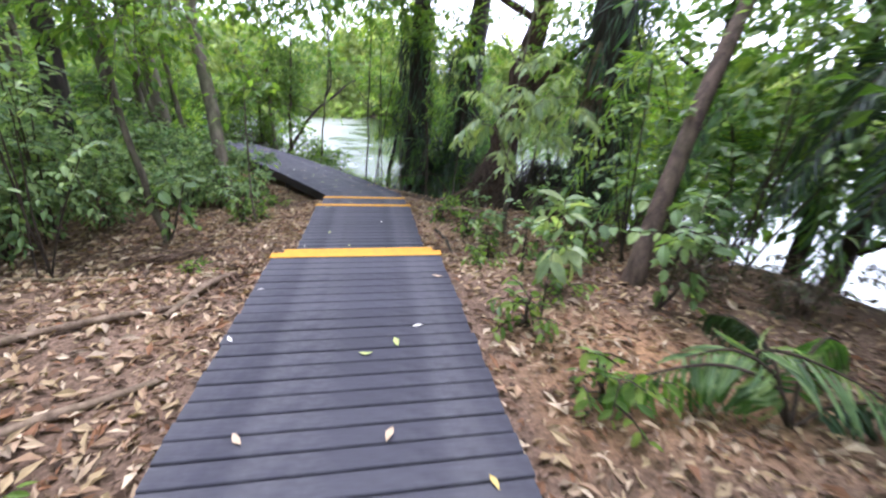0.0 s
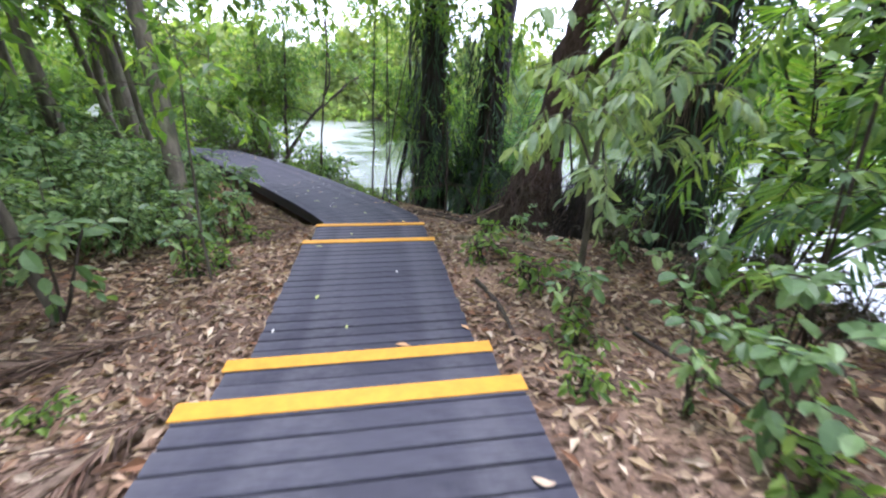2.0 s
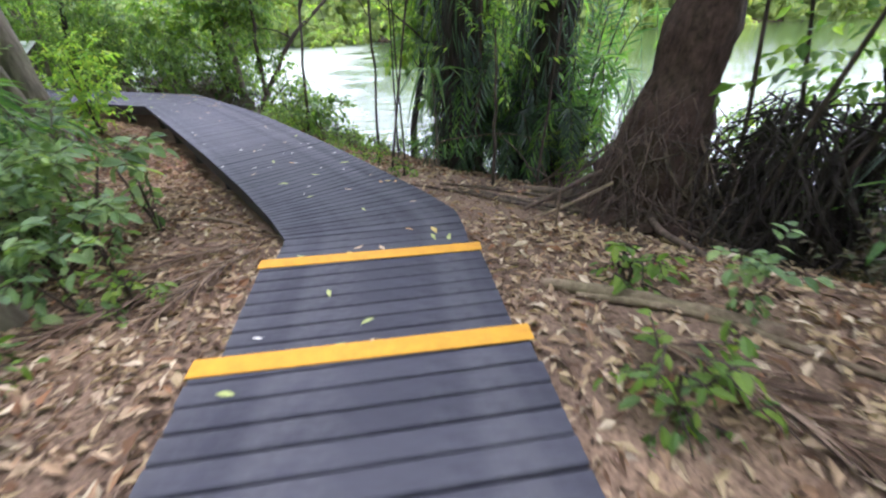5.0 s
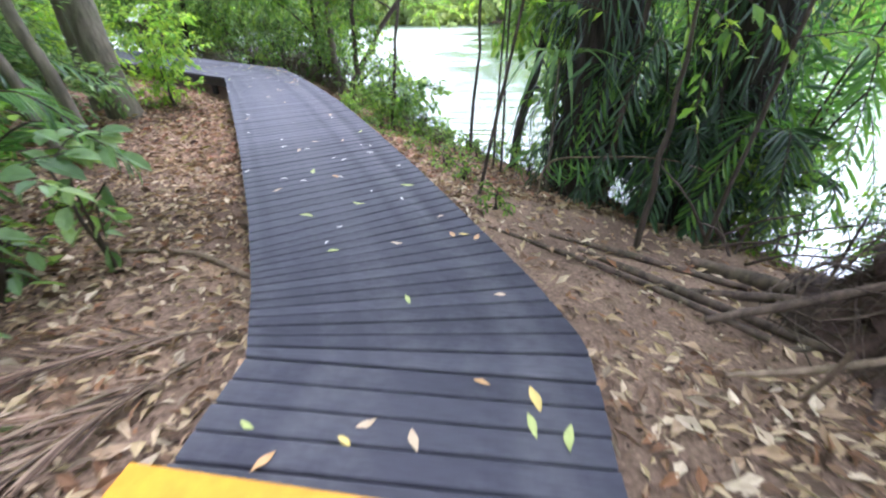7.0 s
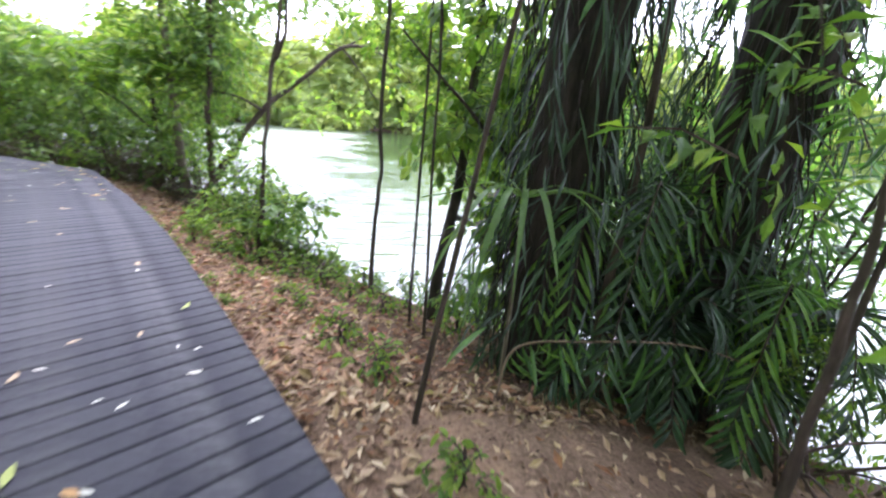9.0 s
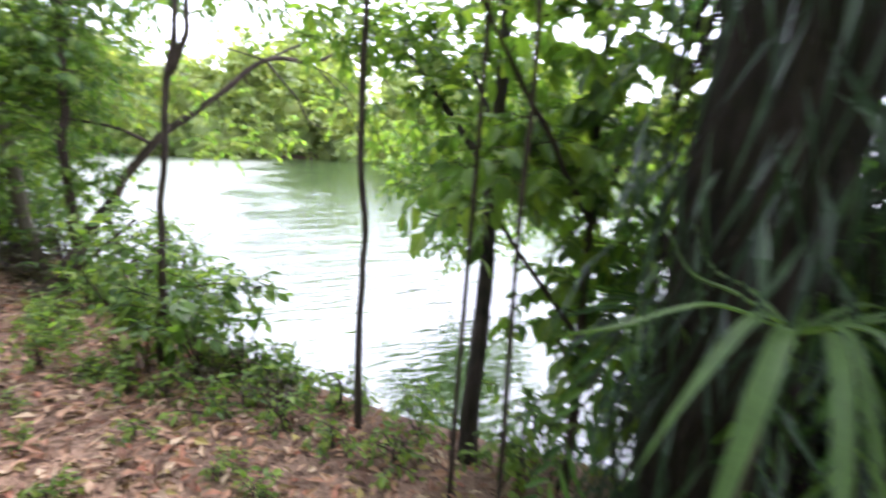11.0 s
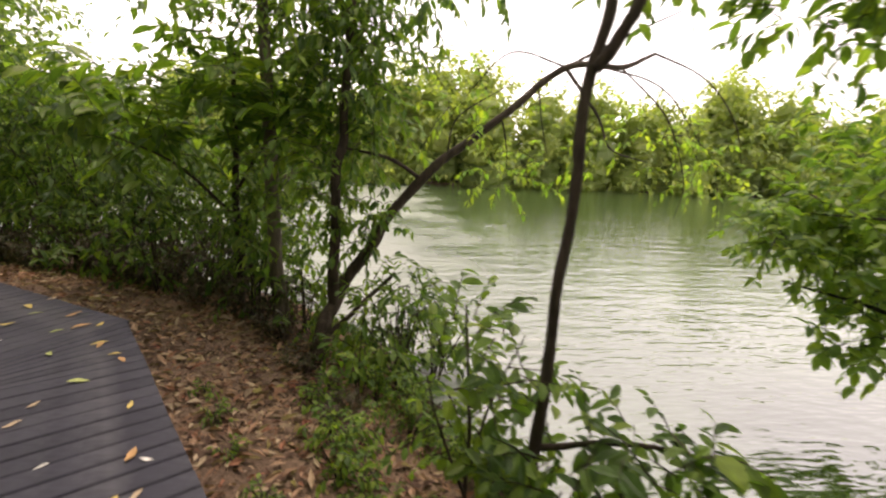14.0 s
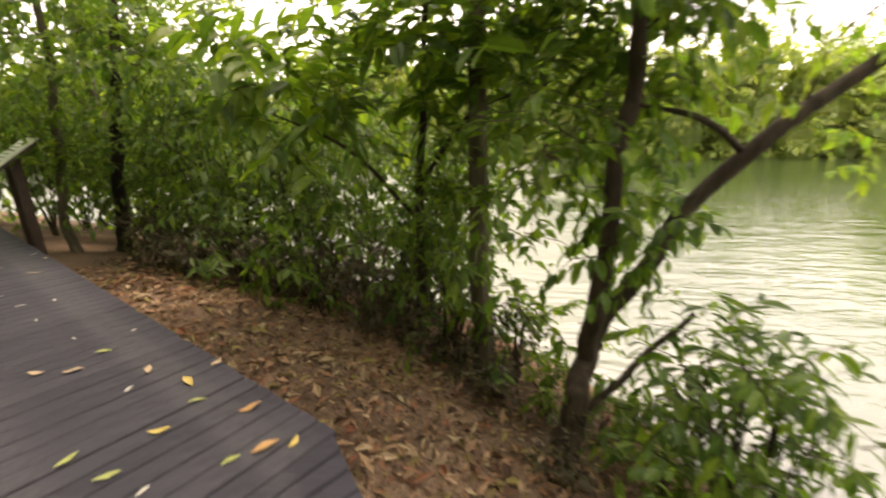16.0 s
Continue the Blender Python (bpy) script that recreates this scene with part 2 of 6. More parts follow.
def smooth_path(pts, n):
    """Catmull-Rom through pts (any number of columns), n samples a span."""
    p = np.asarray(pts, dtype=float)
    p = np.vstack([2 * p[0] - p[1], p, 2 * p[-1] - p[-2]])
    out = []
    for i in range(1, len(p) - 2):
        for k in range(n):
            t = k / n
            out.append(0.5 * (2 * p[i] + (p[i + 1] - p[i - 1]) * t + (2 * p[i - 1] - 5 * p[i] + 4 * p[i + 1] - p[i + 2]) * t * t
                              + (3 * p[i] - p[i - 1] - 3 * p[i + 1] + p[i + 2]) * t ** 3))
    out.append(p[-2])
    return np.array(out)


def tube(pts, sides=8, n=5, rough=0.0, rng=None, flutes=0.0):
    """Verts and quads of a limb; pts rows are x, y, z, radius."""
    p = smooth_path(pts, n)
    c, r = p[:, :3], np.maximum(p[:, 3], 0.001)
    d = unit(np.gradient(c, axis=0))
    ref = np.array([0.31, 0.95, 0.05]) if abs(d[0][2]) > 0.5 else np.array([0.05, 0.1, 0.99])
    a = unit(np.cross(d, ref))
    b = np.cross(d, a)
    ang = np.linspace(0, 2 * np.pi, sides, endpoint=False)
    rad = np.repeat(r[:, None], sides, 1)
    if rng is not None and rough:
        rad = rad * (1 + rough * rng.normal(size=rad.shape) * 0.5 + rough * np.repeat(rng.normal(size=(len(c), 1)), sides, 1) * 0.5)
    if flutes:
        rad = rad * (1 + flutes * np.sin(ang * 5 + 0.7)[None, :] * np.linspace(1, 0.2, len(c))[:, None])
    v = c[:, None, :] + rad[..., None] * (np.cos(ang)[None, :, None] * a[:, None, :] + np.sin(ang)[None, :, None] * b[:, None, :])
    m = len(c)
    i, j = np.meshgrid(np.arange(m - 1), np.arange(sides), indexing="ij")
    k = (j + 1) % sides
    f = np.stack([i * sides + j, i * sides + k, (i + 1) * sides + k, (i + 1) * sides + j], -1).reshape(-1, 4)
    return v.reshape(-1, 3), f


def merge(pieces):
    vs, fs, o = [], [], 0
    for v, f in pieces:
        vs.append(v)
        fs.append(np.asarray(f) + o)
        o += len(v)
    return np.vstack(vs), np.vstack(fs)


def twig_tubes(a, b, c, r0, r1):
    """Three-sided twigs through a, b, c (arrays of points)."""
    n = len(a)
    d = unit(c - a)
    s = unit(np.cross(d, np.array([0.2, 0.1, 1.0])))
    u = np.cross(d, s)
    rings = []
    for p, r in ((a, r0), (b, (r0 + r1) / 2), (c, r1)):
        for k in range(3):
            an = 2 * np.pi * k / 3
            rings.append(p + r * (math.cos(an) * s + math.sin(an) * u))
    v = np.stack(rings, 1).reshape(-1, 3)
    q = []
    for lv in (0, 3):
        for k in range(3):
            q.append([lv + k, lv + (k + 1) % 3, lv + 3 + (k + 1) % 3, lv + 3 + k])
    f = (np.arange(n) * 9)[:, None, None] + np.array(q)[None]
    return v, f.reshape(-1, 4)


def blades(p, d, nrm, length, width, droop=0.15, fold=0.18, fine=False):
    """Leaf blades: a folded, drooping lens for each point. Verts and triangles."""
    n = len(p)
    d = unit(d)
    s = unit(np.cross(d, nrm))
    nrm = np.cross(s, d)
    L, W = np.broadcast_to(length, n)[:, None], np.broadcast_to(width, n)[:, None]
    st = ((0.22, 0.78), (0.5, 1.0), (0.78, 0.62)) if fine else ((0.42, 1.0),)
    vs = [p]
    for t, w in st:
        mid = p + d * L * t - nrm * L * droop * t * t
        vs += [mid - s * W * 0.5 * w + nrm * W * fold * w, mid, mid + s * W * 0.5 * w + nrm * W * fold * w]
    vs.append(p + d * L * (1 - droop * 0.3) - nrm * L * droop)
    if fine:
        t = [[0, 2, 1], [0, 3, 2], [10, 7, 8], [10, 8, 9]]
        for o in (1, 4):
            t += [[o, o + 1, o + 4], [o, o + 4, o + 3], [o + 1, o + 2, o + 5], [o + 1, o + 5, o + 4]]
    else:
        t = [[0, 2, 1], [0, 3, 2], [1, 2, 4], [2, 3, 4]]
    k = len(vs)
    v = np.stack(vs, 1).reshape(-1, 3)
    f = (np.arange(n) * k)[:, None, None] + np.array(t)[None]
    return v, f.reshape(-1, 3)


def sprays(rng, clumps, twig=0.45, per=9, leaf=0.11, ratio=0.4, hang=0.35, pinnate=False, fine=False):
    """Leafy twigs filling ellipsoid clumps (x, y, z, rx, ry, rz, twigs): leaf mesh arrays and twig mesh arrays."""
    o, r = [], []
    for x, y, z, rx, ry, rz, k in clumps:
        q = unit(rng.normal(size=(k, 3))) * (rng.random((k, 1)) ** 0.45)
        o.append(np.array([x, y, z]) + q * np.array([rx, ry, rz]))
        r.append(q)
    o, r = np.vstack(o), np.vstack(r)
    n = len(o)
    d = unit(r * 0.8 + rng.normal(size=(n, 3)) * 0.55 + np.array([0, 0, 0.15]))
    ln = twig * (0.6 + 0.8 * rng.random((n, 1)))
    b = o + d * ln * 0.5
    c = o + d * ln - np.array([0, 0, 1.0]) * ln * hang * 0.5
    t = (np.arange(per) + 0.6) / per
    t = t[None, :, None] + rng.normal(size=(n, per, 1)) * 0.03
    base = (1 - t) ** 2 * o[:, None] + 2 * t * (1 - t) * b[:, None] + t * t * c[:, None]
    along = unit(c - o)[:, None] * np.ones((1, per, 1))
    side = unit(np.cross(along, np.array([0, 0, 1.0]) + rng.normal(size=(n, 1, 3)) * 0.25))
    sign = np.where(np.arange(per) % 2 == 0, 1.0, -1.0)[None, :, None]
    spread = 1.0 if pinnate else 0.8
    ld = unit(side * sign * spread + along * (0.55 if pinnate else 0.7) + rng.normal(size=(n, per, 3)) * (0.12 if pinnate else 0.35) - np.array([0, 0, hang]))
    ln2 = np.array([0, 0, 1.0]) + rng.normal(size=(n, per, 3)) * 0.35
    size = leaf * (0.65 + 0.7 * rng.random(n * per))
    v, f = blades(base.reshape(-1, 3), ld.reshape(-1, 3), ln2.reshape(-1, 3), size, size * ratio * (0.8 + 0.4 * rng.random(n * per)), 0.12 + 0.25 * hang, fine=fine)
    return (v, f), twig_tubes(o, b, c, 0.006, 0.002)


def plant(name, place, label, category, stems, clumps, leaf_mat, bark_mat, seed, group="", sides=8, rough=0.06, twiggy=True, **kw):
    """A tree or shrub standing at place: stems (lists of x, y, z, radius in local metres), twigs and a crown of leaves."""
    rng = np.random.RandomState(seed)
    root = thing(name, place, label, category, group)
    kink = np.random.RandomState(seed + 1000)
    for i, s in enumerate(stems):
        if s[0][3] < 0.12:
            # slim stems grow a little crooked
            s = smooth_path(s, 3)
            s[1:-1, :2] += kink.normal(size=(len(s) - 2, 2)) * np.minimum(s[1:-1, 3:4] * 0.34, 0.014)
        v, f = tube(s, sides if i == 0 else max(5, sides - 2), 5, rough, rng, 0.0)
        part("trunk" if i == 0 else "limb", make_mesh("limb", v, f, bark_mat, True), root)
    if clumps:
        leaves, twigs = sprays(rng, clumps, **kw)
        if twiggy:
            tagged(part("branching", make_mesh("branching", *twigs, bark_mat), root), kind="stuff")
        part("crown", make_mesh("crown", *leaves, leaf_mat), root)
    return root


def ground_height(x, y):
    x, y = np.asarray(x, dtype=float), np.asarray(y, dtype=float)
    land = np.interp(y, [-20, 2, 3.6, 4.4, 6.8, 8.1, 9.2, 12, 17, 40], [-0.11, -0.11, -0.15, -0.44, -0.5, -0.75, -0.86, -0.95, -1.0, -1.0])
    # hollow under the raised boards past the last step
    u, w = -(x + 0.76) * 0.543 + (y - 8.62) * 0.84, (x + 0.76) * 0.84 + (y - 8.62) * 0.543
    land = land - 0.16 * np.exp(-((w - 0.45) / 0.75) ** 2) * np.clip(u / 1.2, 0, 1) * np.clip(10 - u, 0, 1)
    d = river_distance(x, y)
    s = np.clip((d + 4.0) / 4.0, 0, None)
    z = land - np.where(s < 1, s ** 1.5, 1) * (land + 1.85)
    z = np.where(d > 0, -1.85 - np.minimum(d * 0.3, 1.6), z)
    far = np.clip((y - 51.5 - 0.02 * x) / 6.0, 0, 1)
    z = z + far * (-z - 0.3)
    rough = 0.035 * np.sin(x * 1.7 + y * 0.6) * np.sin(y * 1.3 - x * 0.8) + 0.02 * np.sin(x * 4.3 + 1) * np.sin(y * 3.7 + 2)
    return z + rough * np.clip((np.abs(x) - 0.8), 0.2, 1)


SHORE_Y = [-400, -5, 4, 7, 9, 11, 13, 14.6, 15.5, 16.9, 18.2, 19.5, 21, 23, 25.5, 28, 34, 60, 2000]
SHORE_X = [30, 8.6, 8.0, 7.0, 5.6, 4.2, 2.2, 0.5, -0.4, -1.5, -2.2, -2.8, -4.6, -8, -14, -22, -40, -90, -3000]


def river_distance(x, y):
    xs = np.interp(y, SHORE_Y, SHORE_X)
    slope = (np.interp(y + 0.5, SHORE_Y, SHORE_X) - np.interp(y - 0.5, SHORE_Y, SHORE_X))
    return (x - xs) / np.sqrt(1 + slope ** 2)


def gz(x, y):
    return float(ground_height(x, y))


def on_ground(x, y, sink=0.03):
    return (x, y, gz(x, y) - sink)


# ---------- ground and water ----------
def axis(lo, hi, fine0, fine1, step):
    mid = np.arange(fine0, fine1 + step / 2, step)
    out = np.geomspace(step * 2, hi - fine1, 26) + fine1
    inn = fine0 - np.geomspace(step * 2, fine0 - lo, 26)
    return np.concatenate([inn[::-1], mid, out])


gx, gy = axis(-2500, 2500, -14, 12, 0.16), axis(-2500, 2500, -5, 26, 0.16)
X, Y = np.meshgrid(gx, gy, indexing="ij")
Z = ground_height(X, Y)
nx, ny = len(gx), len(gy)
i, j = np.meshgrid(np.arange(nx - 1), np.arange(ny - 1), indexing="ij")
quads = np.stack([i * ny + j, (i + 1) * ny + j, (i + 1) * ny + j + 1, i * ny + j + 1], -1).reshape(-1, 4)
tagged(new("ground", make_mesh("ground", np.stack([X, Y, Z], -1).reshape(-1, 3), quads, M_SOIL, True)),
       "brown sandy soil sloping down to the river", "ground", kind="structure")

wv = [(-2500, -600, -1.8), (2500, -600, -1.8), (2500, 2500, -1.8), (-2500, 2500, -1.8)]
tagged(new("water", make_mesh("water", wv, [[0, 1, 2, 3]], M_WATER)), "rippled green river water reflecting white sky", "river", kind="structure")

# ---------- boardwalk ----------
deck = thing("boardwalk", (0, 0, 0), "dark grey composite plank boardwalk stepping down to the river", "boardwalk", kind="structure")
PITCH, GAP, THICK, HALF = 0.12, 0.008, 0.04, 0.76


def plank_mesh(x0a, x0b, x1a, x1b):
    """A board across the walk: corners of its near edge (x0a, x0b) and far edge (x1a, x1b), as 2D points; top at z 0."""
    n0, n1, f0, f1 = (np.array(p, dtype=float) for p in (x0a, x0b, x1a, x1b))
    e = 0.006
    def lerp(a, b, m):
        w = np.linalg.norm(b - a)
        return a + (b - a) * min(0.4, m / max(w, 0.001))
    top = [lerp(n0, f0, e), lerp(n1, f1, e), lerp(f1, n1, e), lerp(f0, n0, e)]
    side = [n0, n1, f1, f0]
    v = [(*p, 0.0) for p in top] + [(*p, -e) for p in side] + [(*p, -THICK) for p in side]
    q = [[0, 1, 2, 3], [11, 10, 9, 8]]
    for k in range(4):
        l = (k + 1) % 4
        q += [[4 + k, 4 + l, l, k], [8 + k, 8 + l, 4 + l, 4 + k]]
    return make_mesh("plank", v, q, M_DECK)


straight = plank_mesh((-HALF, 0), (HALF, 0), (-HALF, PITCH - GAP), (HALF, PITCH - GAP))
rng = np.random.RandomState(4)


def lay(me, x, y, z, turn=0.0, wide=1.0):
    ob = part("plank", me, deck)
    ob.matrix_local = pose(x + rng.normal() * 0.004, y, z + rng.normal() * 0.0012, 0, 0, turn + rng.normal() * 0.12) @ Matrix.Diagonal((wide, 1, 1, 1))
    return ob


LEVELS = [(-3.0, 3.80, 0.0), (3.80, 4.36, -0.18), (4.36, 6.93, -0.37), (6.93, 8.02, -0.515), (8.02, 8.62, -0.66)]
for y0, y1, z in LEVELS:
    count = round((y1 - y0) / PITCH)
    for k in range(count):
        lay(straight, 0, y1 - (k + 1) * (y1 - y0) / count, z)


TOP = -0.66
A2, A3 = 31.5, 61.5
P2 = np.array([-HALF, 8.62])
D2 = np.array([-math.sin(radians(A2)), math.cos(radians(A2))])
N2 = np.array([D2[1], -D2[0]])
LEN2, LEN3, WIDE3 = 8.36, 11.0, 1.43
P3 = P2 + D2 * LEN2
D3 = np.array([-math.sin(radians(A3)), math.cos(radians(A3))])
N3 = np.array([D3[1], -D3[0]])
# the two bowed edges of the second stretch: metres along its chord, metres across
EDGE_IN = ((-0.9, 0.0), (0.0, 0.0), (0.5, 0.05), (1.4, 0.085), (3.2, 0.09), (5.1, 0.06), (LEN2, 0.0), (9.3, -0.6))
EDGE_OUT = ((-0.794, 1.296), (-0.6, 1.41), (-0.1, 1.48), (1.0, 1.53), (1.9, 1.565), (3.2, 1.585), (5.0, 1.58), (5.75, 1.54), (6.9, 1.46), (7.5, 1.39), (8.2, 1.32), (9.07, 1.22))


def edge_at(edge, u):
    """A point of the plan on one edge, at u along the chord."""
    w = float(np.interp(u, [e[0] for e in edge], [e[1] for e in edge]))
    return P2 + D2 * u + N2 * w


def lay_between(l0, l1, r0, r1):
    """One board between a stretch of the inner edge and a stretch of the outer edge."""
    g0, g1 = (l1 - l0) * 0.035, (r1 - r0) * 0.035
    c = (l0 + r1) / 2
    ob = part("plank", plank_mesh(l0 + g0 - c, r0 + g1 - c, l1 - g0 - c, r1 - g1 - c), deck)
    ob.location = (c[0], c[1], TOP + rng.normal() * 0.0012)


# boards fan round the first bend, run on, and fan again round the second
for u0, u1, v0, v1, count in ((0.0, 0.95, -0.794, 1.0, 14), (0.95, LEN2 - 0.06, 1.0, 8.3, 61), (LEN2 - 0.06, LEN2, 8.3, 9.07, 7)):
    for k in range(count):
        lay_between(edge_at(EDGE_IN, u0 + (u1 - u0) * k / count), edge_at(EDGE_IN, u0 + (u1 - u0) * (k + 1) / count),
                    edge_at(EDGE_OUT, v0 + (v1 - v0) * k / count), edge_at(EDGE_OUT, v0 + (v1 - v0) * (k + 1) / count))
for k in range(92):
    c = P3 + N3 * WIDE3 / 2 + D3 * (k * PITCH + 0.01)
    lay(straight, c[0], c[1], TOP, A3, WIDE3 / (2 * HALF))


def over_walk(x, y, margin=0.0):
    """Which places of the plan lie over the two later stretches."""
    q = np.stack([np.asarray(x, dtype=float), np.asarray(y, dtype=float)], -1)
    u, w = (q - P2) @ D2, (q - P2) @ N2
    lo, hi = np.interp(u, [e[0] for e in EDGE_IN], [e[1] for e in EDGE_IN]), np.interp(u, [e[0] for e in EDGE_OUT], [e[1] for e in EDGE_OUT])
    first = (u > -0.8) & (u < 9.07) & (w > lo - margin) & (w < hi + margin) & (q[..., 1] > 8.6)
    u3, w3 = (q - P3) @ D3, (q - P3) @ N3
    return first | ((u3 > 0) & (u3 < LEN3) & (w3 > -margin) & (w3 < WIDE3 + margin))


def beam(p, q, z0, z1, w=0.05):
    """An upright board from p to q on plan, from z0 to z1."""
    p, q = np.array(p, dtype=float), np.array(q, dtype=float)
    d = (q - p) / np.linalg.norm(q - p)
    s = np.array([-d[1], d[0]]) * w / 2
    c = [p + s, p - s, q - s, q + s]
    v = [(*a, z0) for a in c] + [(*a, z1) for a in c]
    f = [[3, 2, 1, 0], [4, 5, 6, 7]] + [[k, (k + 1) % 4, 4 + (k + 1) % 4, 4 + k] for k in range(4)]
    return part("bearer", make_mesh("bearer", v, f, M_BEAM), deck, "dark timber bearer under the planks")


for y0, y1, z in LEVELS:
    for x in (-0.66, 0.0, 0.66):
        beam((x, y0 + 0.01), (x, y1 - 0.04), z - 0.19, z - THICK)
    # riser board under the nosing
    beam((-0.74, y1 - 0.02), (0.74, y1 - 0.02), z - 0.18, z - THICK, 0.03)
for off in (0.13, 0.7, 1.24):
    beam(P2 + N2 * off + D2 * 0.02, P2 + N2 * off + D2 * (LEN2 + 0.1), TOP - 0.22, TOP - THICK)
    beam(P3 + N3 * off + D3 * 0.02, P3 + N3 * off + D3 * 11, TOP - 0.22, TOP - THICK)


def post(x, y, z1):
    z0 = gz(x, y) - 0.15
    w = 0.045
    v = [(x + a * w, y + b * w, z) for z in (z0, z1) for a, b in ((-1, -1), (1, -1), (1, 1), (-1, 1))]
    f = [[3, 2, 1, 0], [4, 5, 6, 7]] + [[k, (k + 1) % 4, 4 + (k + 1) % 4, 4 + k] for k in range(4)]
    part("post", make_mesh("post", v, f, M_BEAM), deck, "square timber post")


for s in np.arange(0.8, 8.4, 1.9):
    for off in (0.2, 1.2):
        c = P2 + N2 * off + D2 * s
        post(c[0], c[1], TOP - 0.2)
for s in np.arange(0.9, 10.5, 1.9):
    for off in (0.2, 1.2):
        c = P3 + N3 * off + D3 * s
        post(c[0], c[1], TOP - 0.2)


def strip(y, z, skew):
    """A gritty yellow nosing over the edge of a step."""
    h, w, t = 0.055, 0.775, 0.009
    prof = [(-h, 0.001), (-h, t * 0.7), (-h + 0.008, t), (h - 0.006, t), (h, t * 0.6), (h, -0.035), (h - 0.004, -0.035), (h - 0.004, 0.001)]
    v = [(x, a, b) for x in (-w, w) for a, b in prof]
    k = len(prof)
    sides = [[m, (m + 1) % k, k + (m + 1) % k, k + m] for m in range(k)]
    me = make_mesh("nosing", v, [np.array(sides), np.array([list(range(k - 1, -1, -1)), list(range(k, 2 * k))])], M_YELLOW)
    ob = part("nosing_strip", me, deck, "bright yellow anti-slip step nosing")
    ob.matrix_local = pose(0, y, z, 0, 0, skew)


strip(3.75, 0.0, 0)
strip(4.31, -0.18, 0.3)
strip(6.87, -0.37, -1.2)
strip(7.96, -0.515, -2.0)


def on_deck(x, y):
    """Height of the walk's top at a place, or None."""
    if abs(x) < HALF:
        for y0, y1, z in LEVELS:
            if y0 <= y < y1:
                return z
    return TOP if over_walk(x, y) else None


# ---------- plants on the river side of the bend ----------
def frond(rng, pts, leaflets, length, width, droop=0.35, closed=0.6):
    """A feather frond along pts (x, y, z, radius): stalk arrays and leaflet arrays."""
    stalk = tube(pts, 5, 6)
    c = smooth_path(np.asarray(pts, dtype=float)[:, :3], 14)
    seg = np.linspace(len(c) * 0.18, len(c) - 1.01, leaflets)
    i0 = seg.astype(int)
    t = (seg - i0)[:, None]
    p = c[i0] * (1 - t) + c[i0 + 1] * t
    d = unit(c[np.minimum(i0 + 1, len(c) - 1)] - c[np.maximum(i0 - 1, 0)])
    side = unit(np.cross(d, np.array([0, 0, 1.0])))
    up = np.cross(side, d)
    vs = []
    for sg in (1, -1):
        ld = unit(side * sg * closed + d * 0.6 + up * 0.15 + rng.normal(size=p.shape) * 0.07 - np.array([0, 0, droop]))
        taper = np.sin(np.linspace(0.5, 2.9, leaflets))
        vs.append(blades(p, ld, up + rng.normal(size=p.shape) * 0.2, length * (0.45 + 0.6 * taper) * (0.9 + 0.2 * rng.random(leaflets)), width, droop * 0.7, 0.25, True))
    return stalk, merge(vs)


def palm(name, place, label, fronds, seed, mat=None, reach=1.4, rise=1.0, leaflets=34, length=0.42, width=0.035, trunk=None, group="", arc=(0, 360), stalk_mat=None):
    rng = np.random.RandomState(seed)
    root = thing(name, place, label, "palm", group)
    if trunk:
        v, f = tube(trunk, 12, 6, 0.07, rng)
        part("trunk", make_mesh("trunk", v, f, M_BARK_DARK, True), root)
    top = trunk[-1][:3] if trunk else (0, 0, 0.05)
    for k in range(fronds):
        a = radians(arc[0] + (arc[1] - arc[0]) * (k + rng.random() * 0.7) / fronds)
        rr, hh = reach * (0.7 + 0.6 * rng.random()), rise * (0.5 + 0.8 * rng.random())
        dx, dy = math.cos(a), math.sin(a)
        x0, y0, z0 = top
        pts = [(x0, y0, z0, 0.014), (x0 + dx * rr * 0.3, y0 + dy * rr * 0.3, z0 + hh * 0.6, 0.012),
               (x0 + dx * rr * 0.7, y0 + dy * rr * 0.7, z0 + hh * 0.8, 0.008), (x0 + dx * rr * 1.15, y0 + dy * rr * 1.15, z0 + hh * 0.35, 0.003)]
        stalk, leafs = frond(rng, pts, leaflets, length, width)
        fr = part("frond", make_mesh("frond", *leafs, mat or M_FROND), root)
        part("stalk", make_mesh("stalk", *stalk, stalk_mat or M_BARK_THIN, True), fr)
    return root


def wild_roots(rng, count, r0, r1, h, lean=0.5, rad=0.012):
    """Loose hanging and propping roots round a trunk foot, as one mesh."""
    out = []
    for _ in range(count):
        a, r = rng.random() * 2 * math.pi, r0 + (r1 - r0) * rng.random() ** 1.3
        b, c = a + rng.normal() * 0.7, a + rng.normal() * 1.1
        hh = h * rng.random() ** 0.8
        s = 0.35 + 0.6 * rng.random()
        m = r * (0.45 + 0.35 * rng.random())
        w = rad * (0.4 + 0.9 * rng.random() ** 2)
        out.append(tube([(math.cos(a) * r0 * s, math.sin(a) * r0 * s, hh, w * 1.2), (math.cos(b) * m, math.sin(b) * m, hh * (0.35 + 0.5 * rng.random()) + rng.normal() * 0.08, w),
                         (math.cos((b + c) / 2) * (m + r) / 2, math.sin((b + c) / 2) * (m + r) / 2, hh * 0.3 * rng.random() + rng.normal() * 0.05, w), (math.cos(c) * r, math.sin(c) * r, -0.12, w * 0.7)], 4, 3))
    return merge(out)


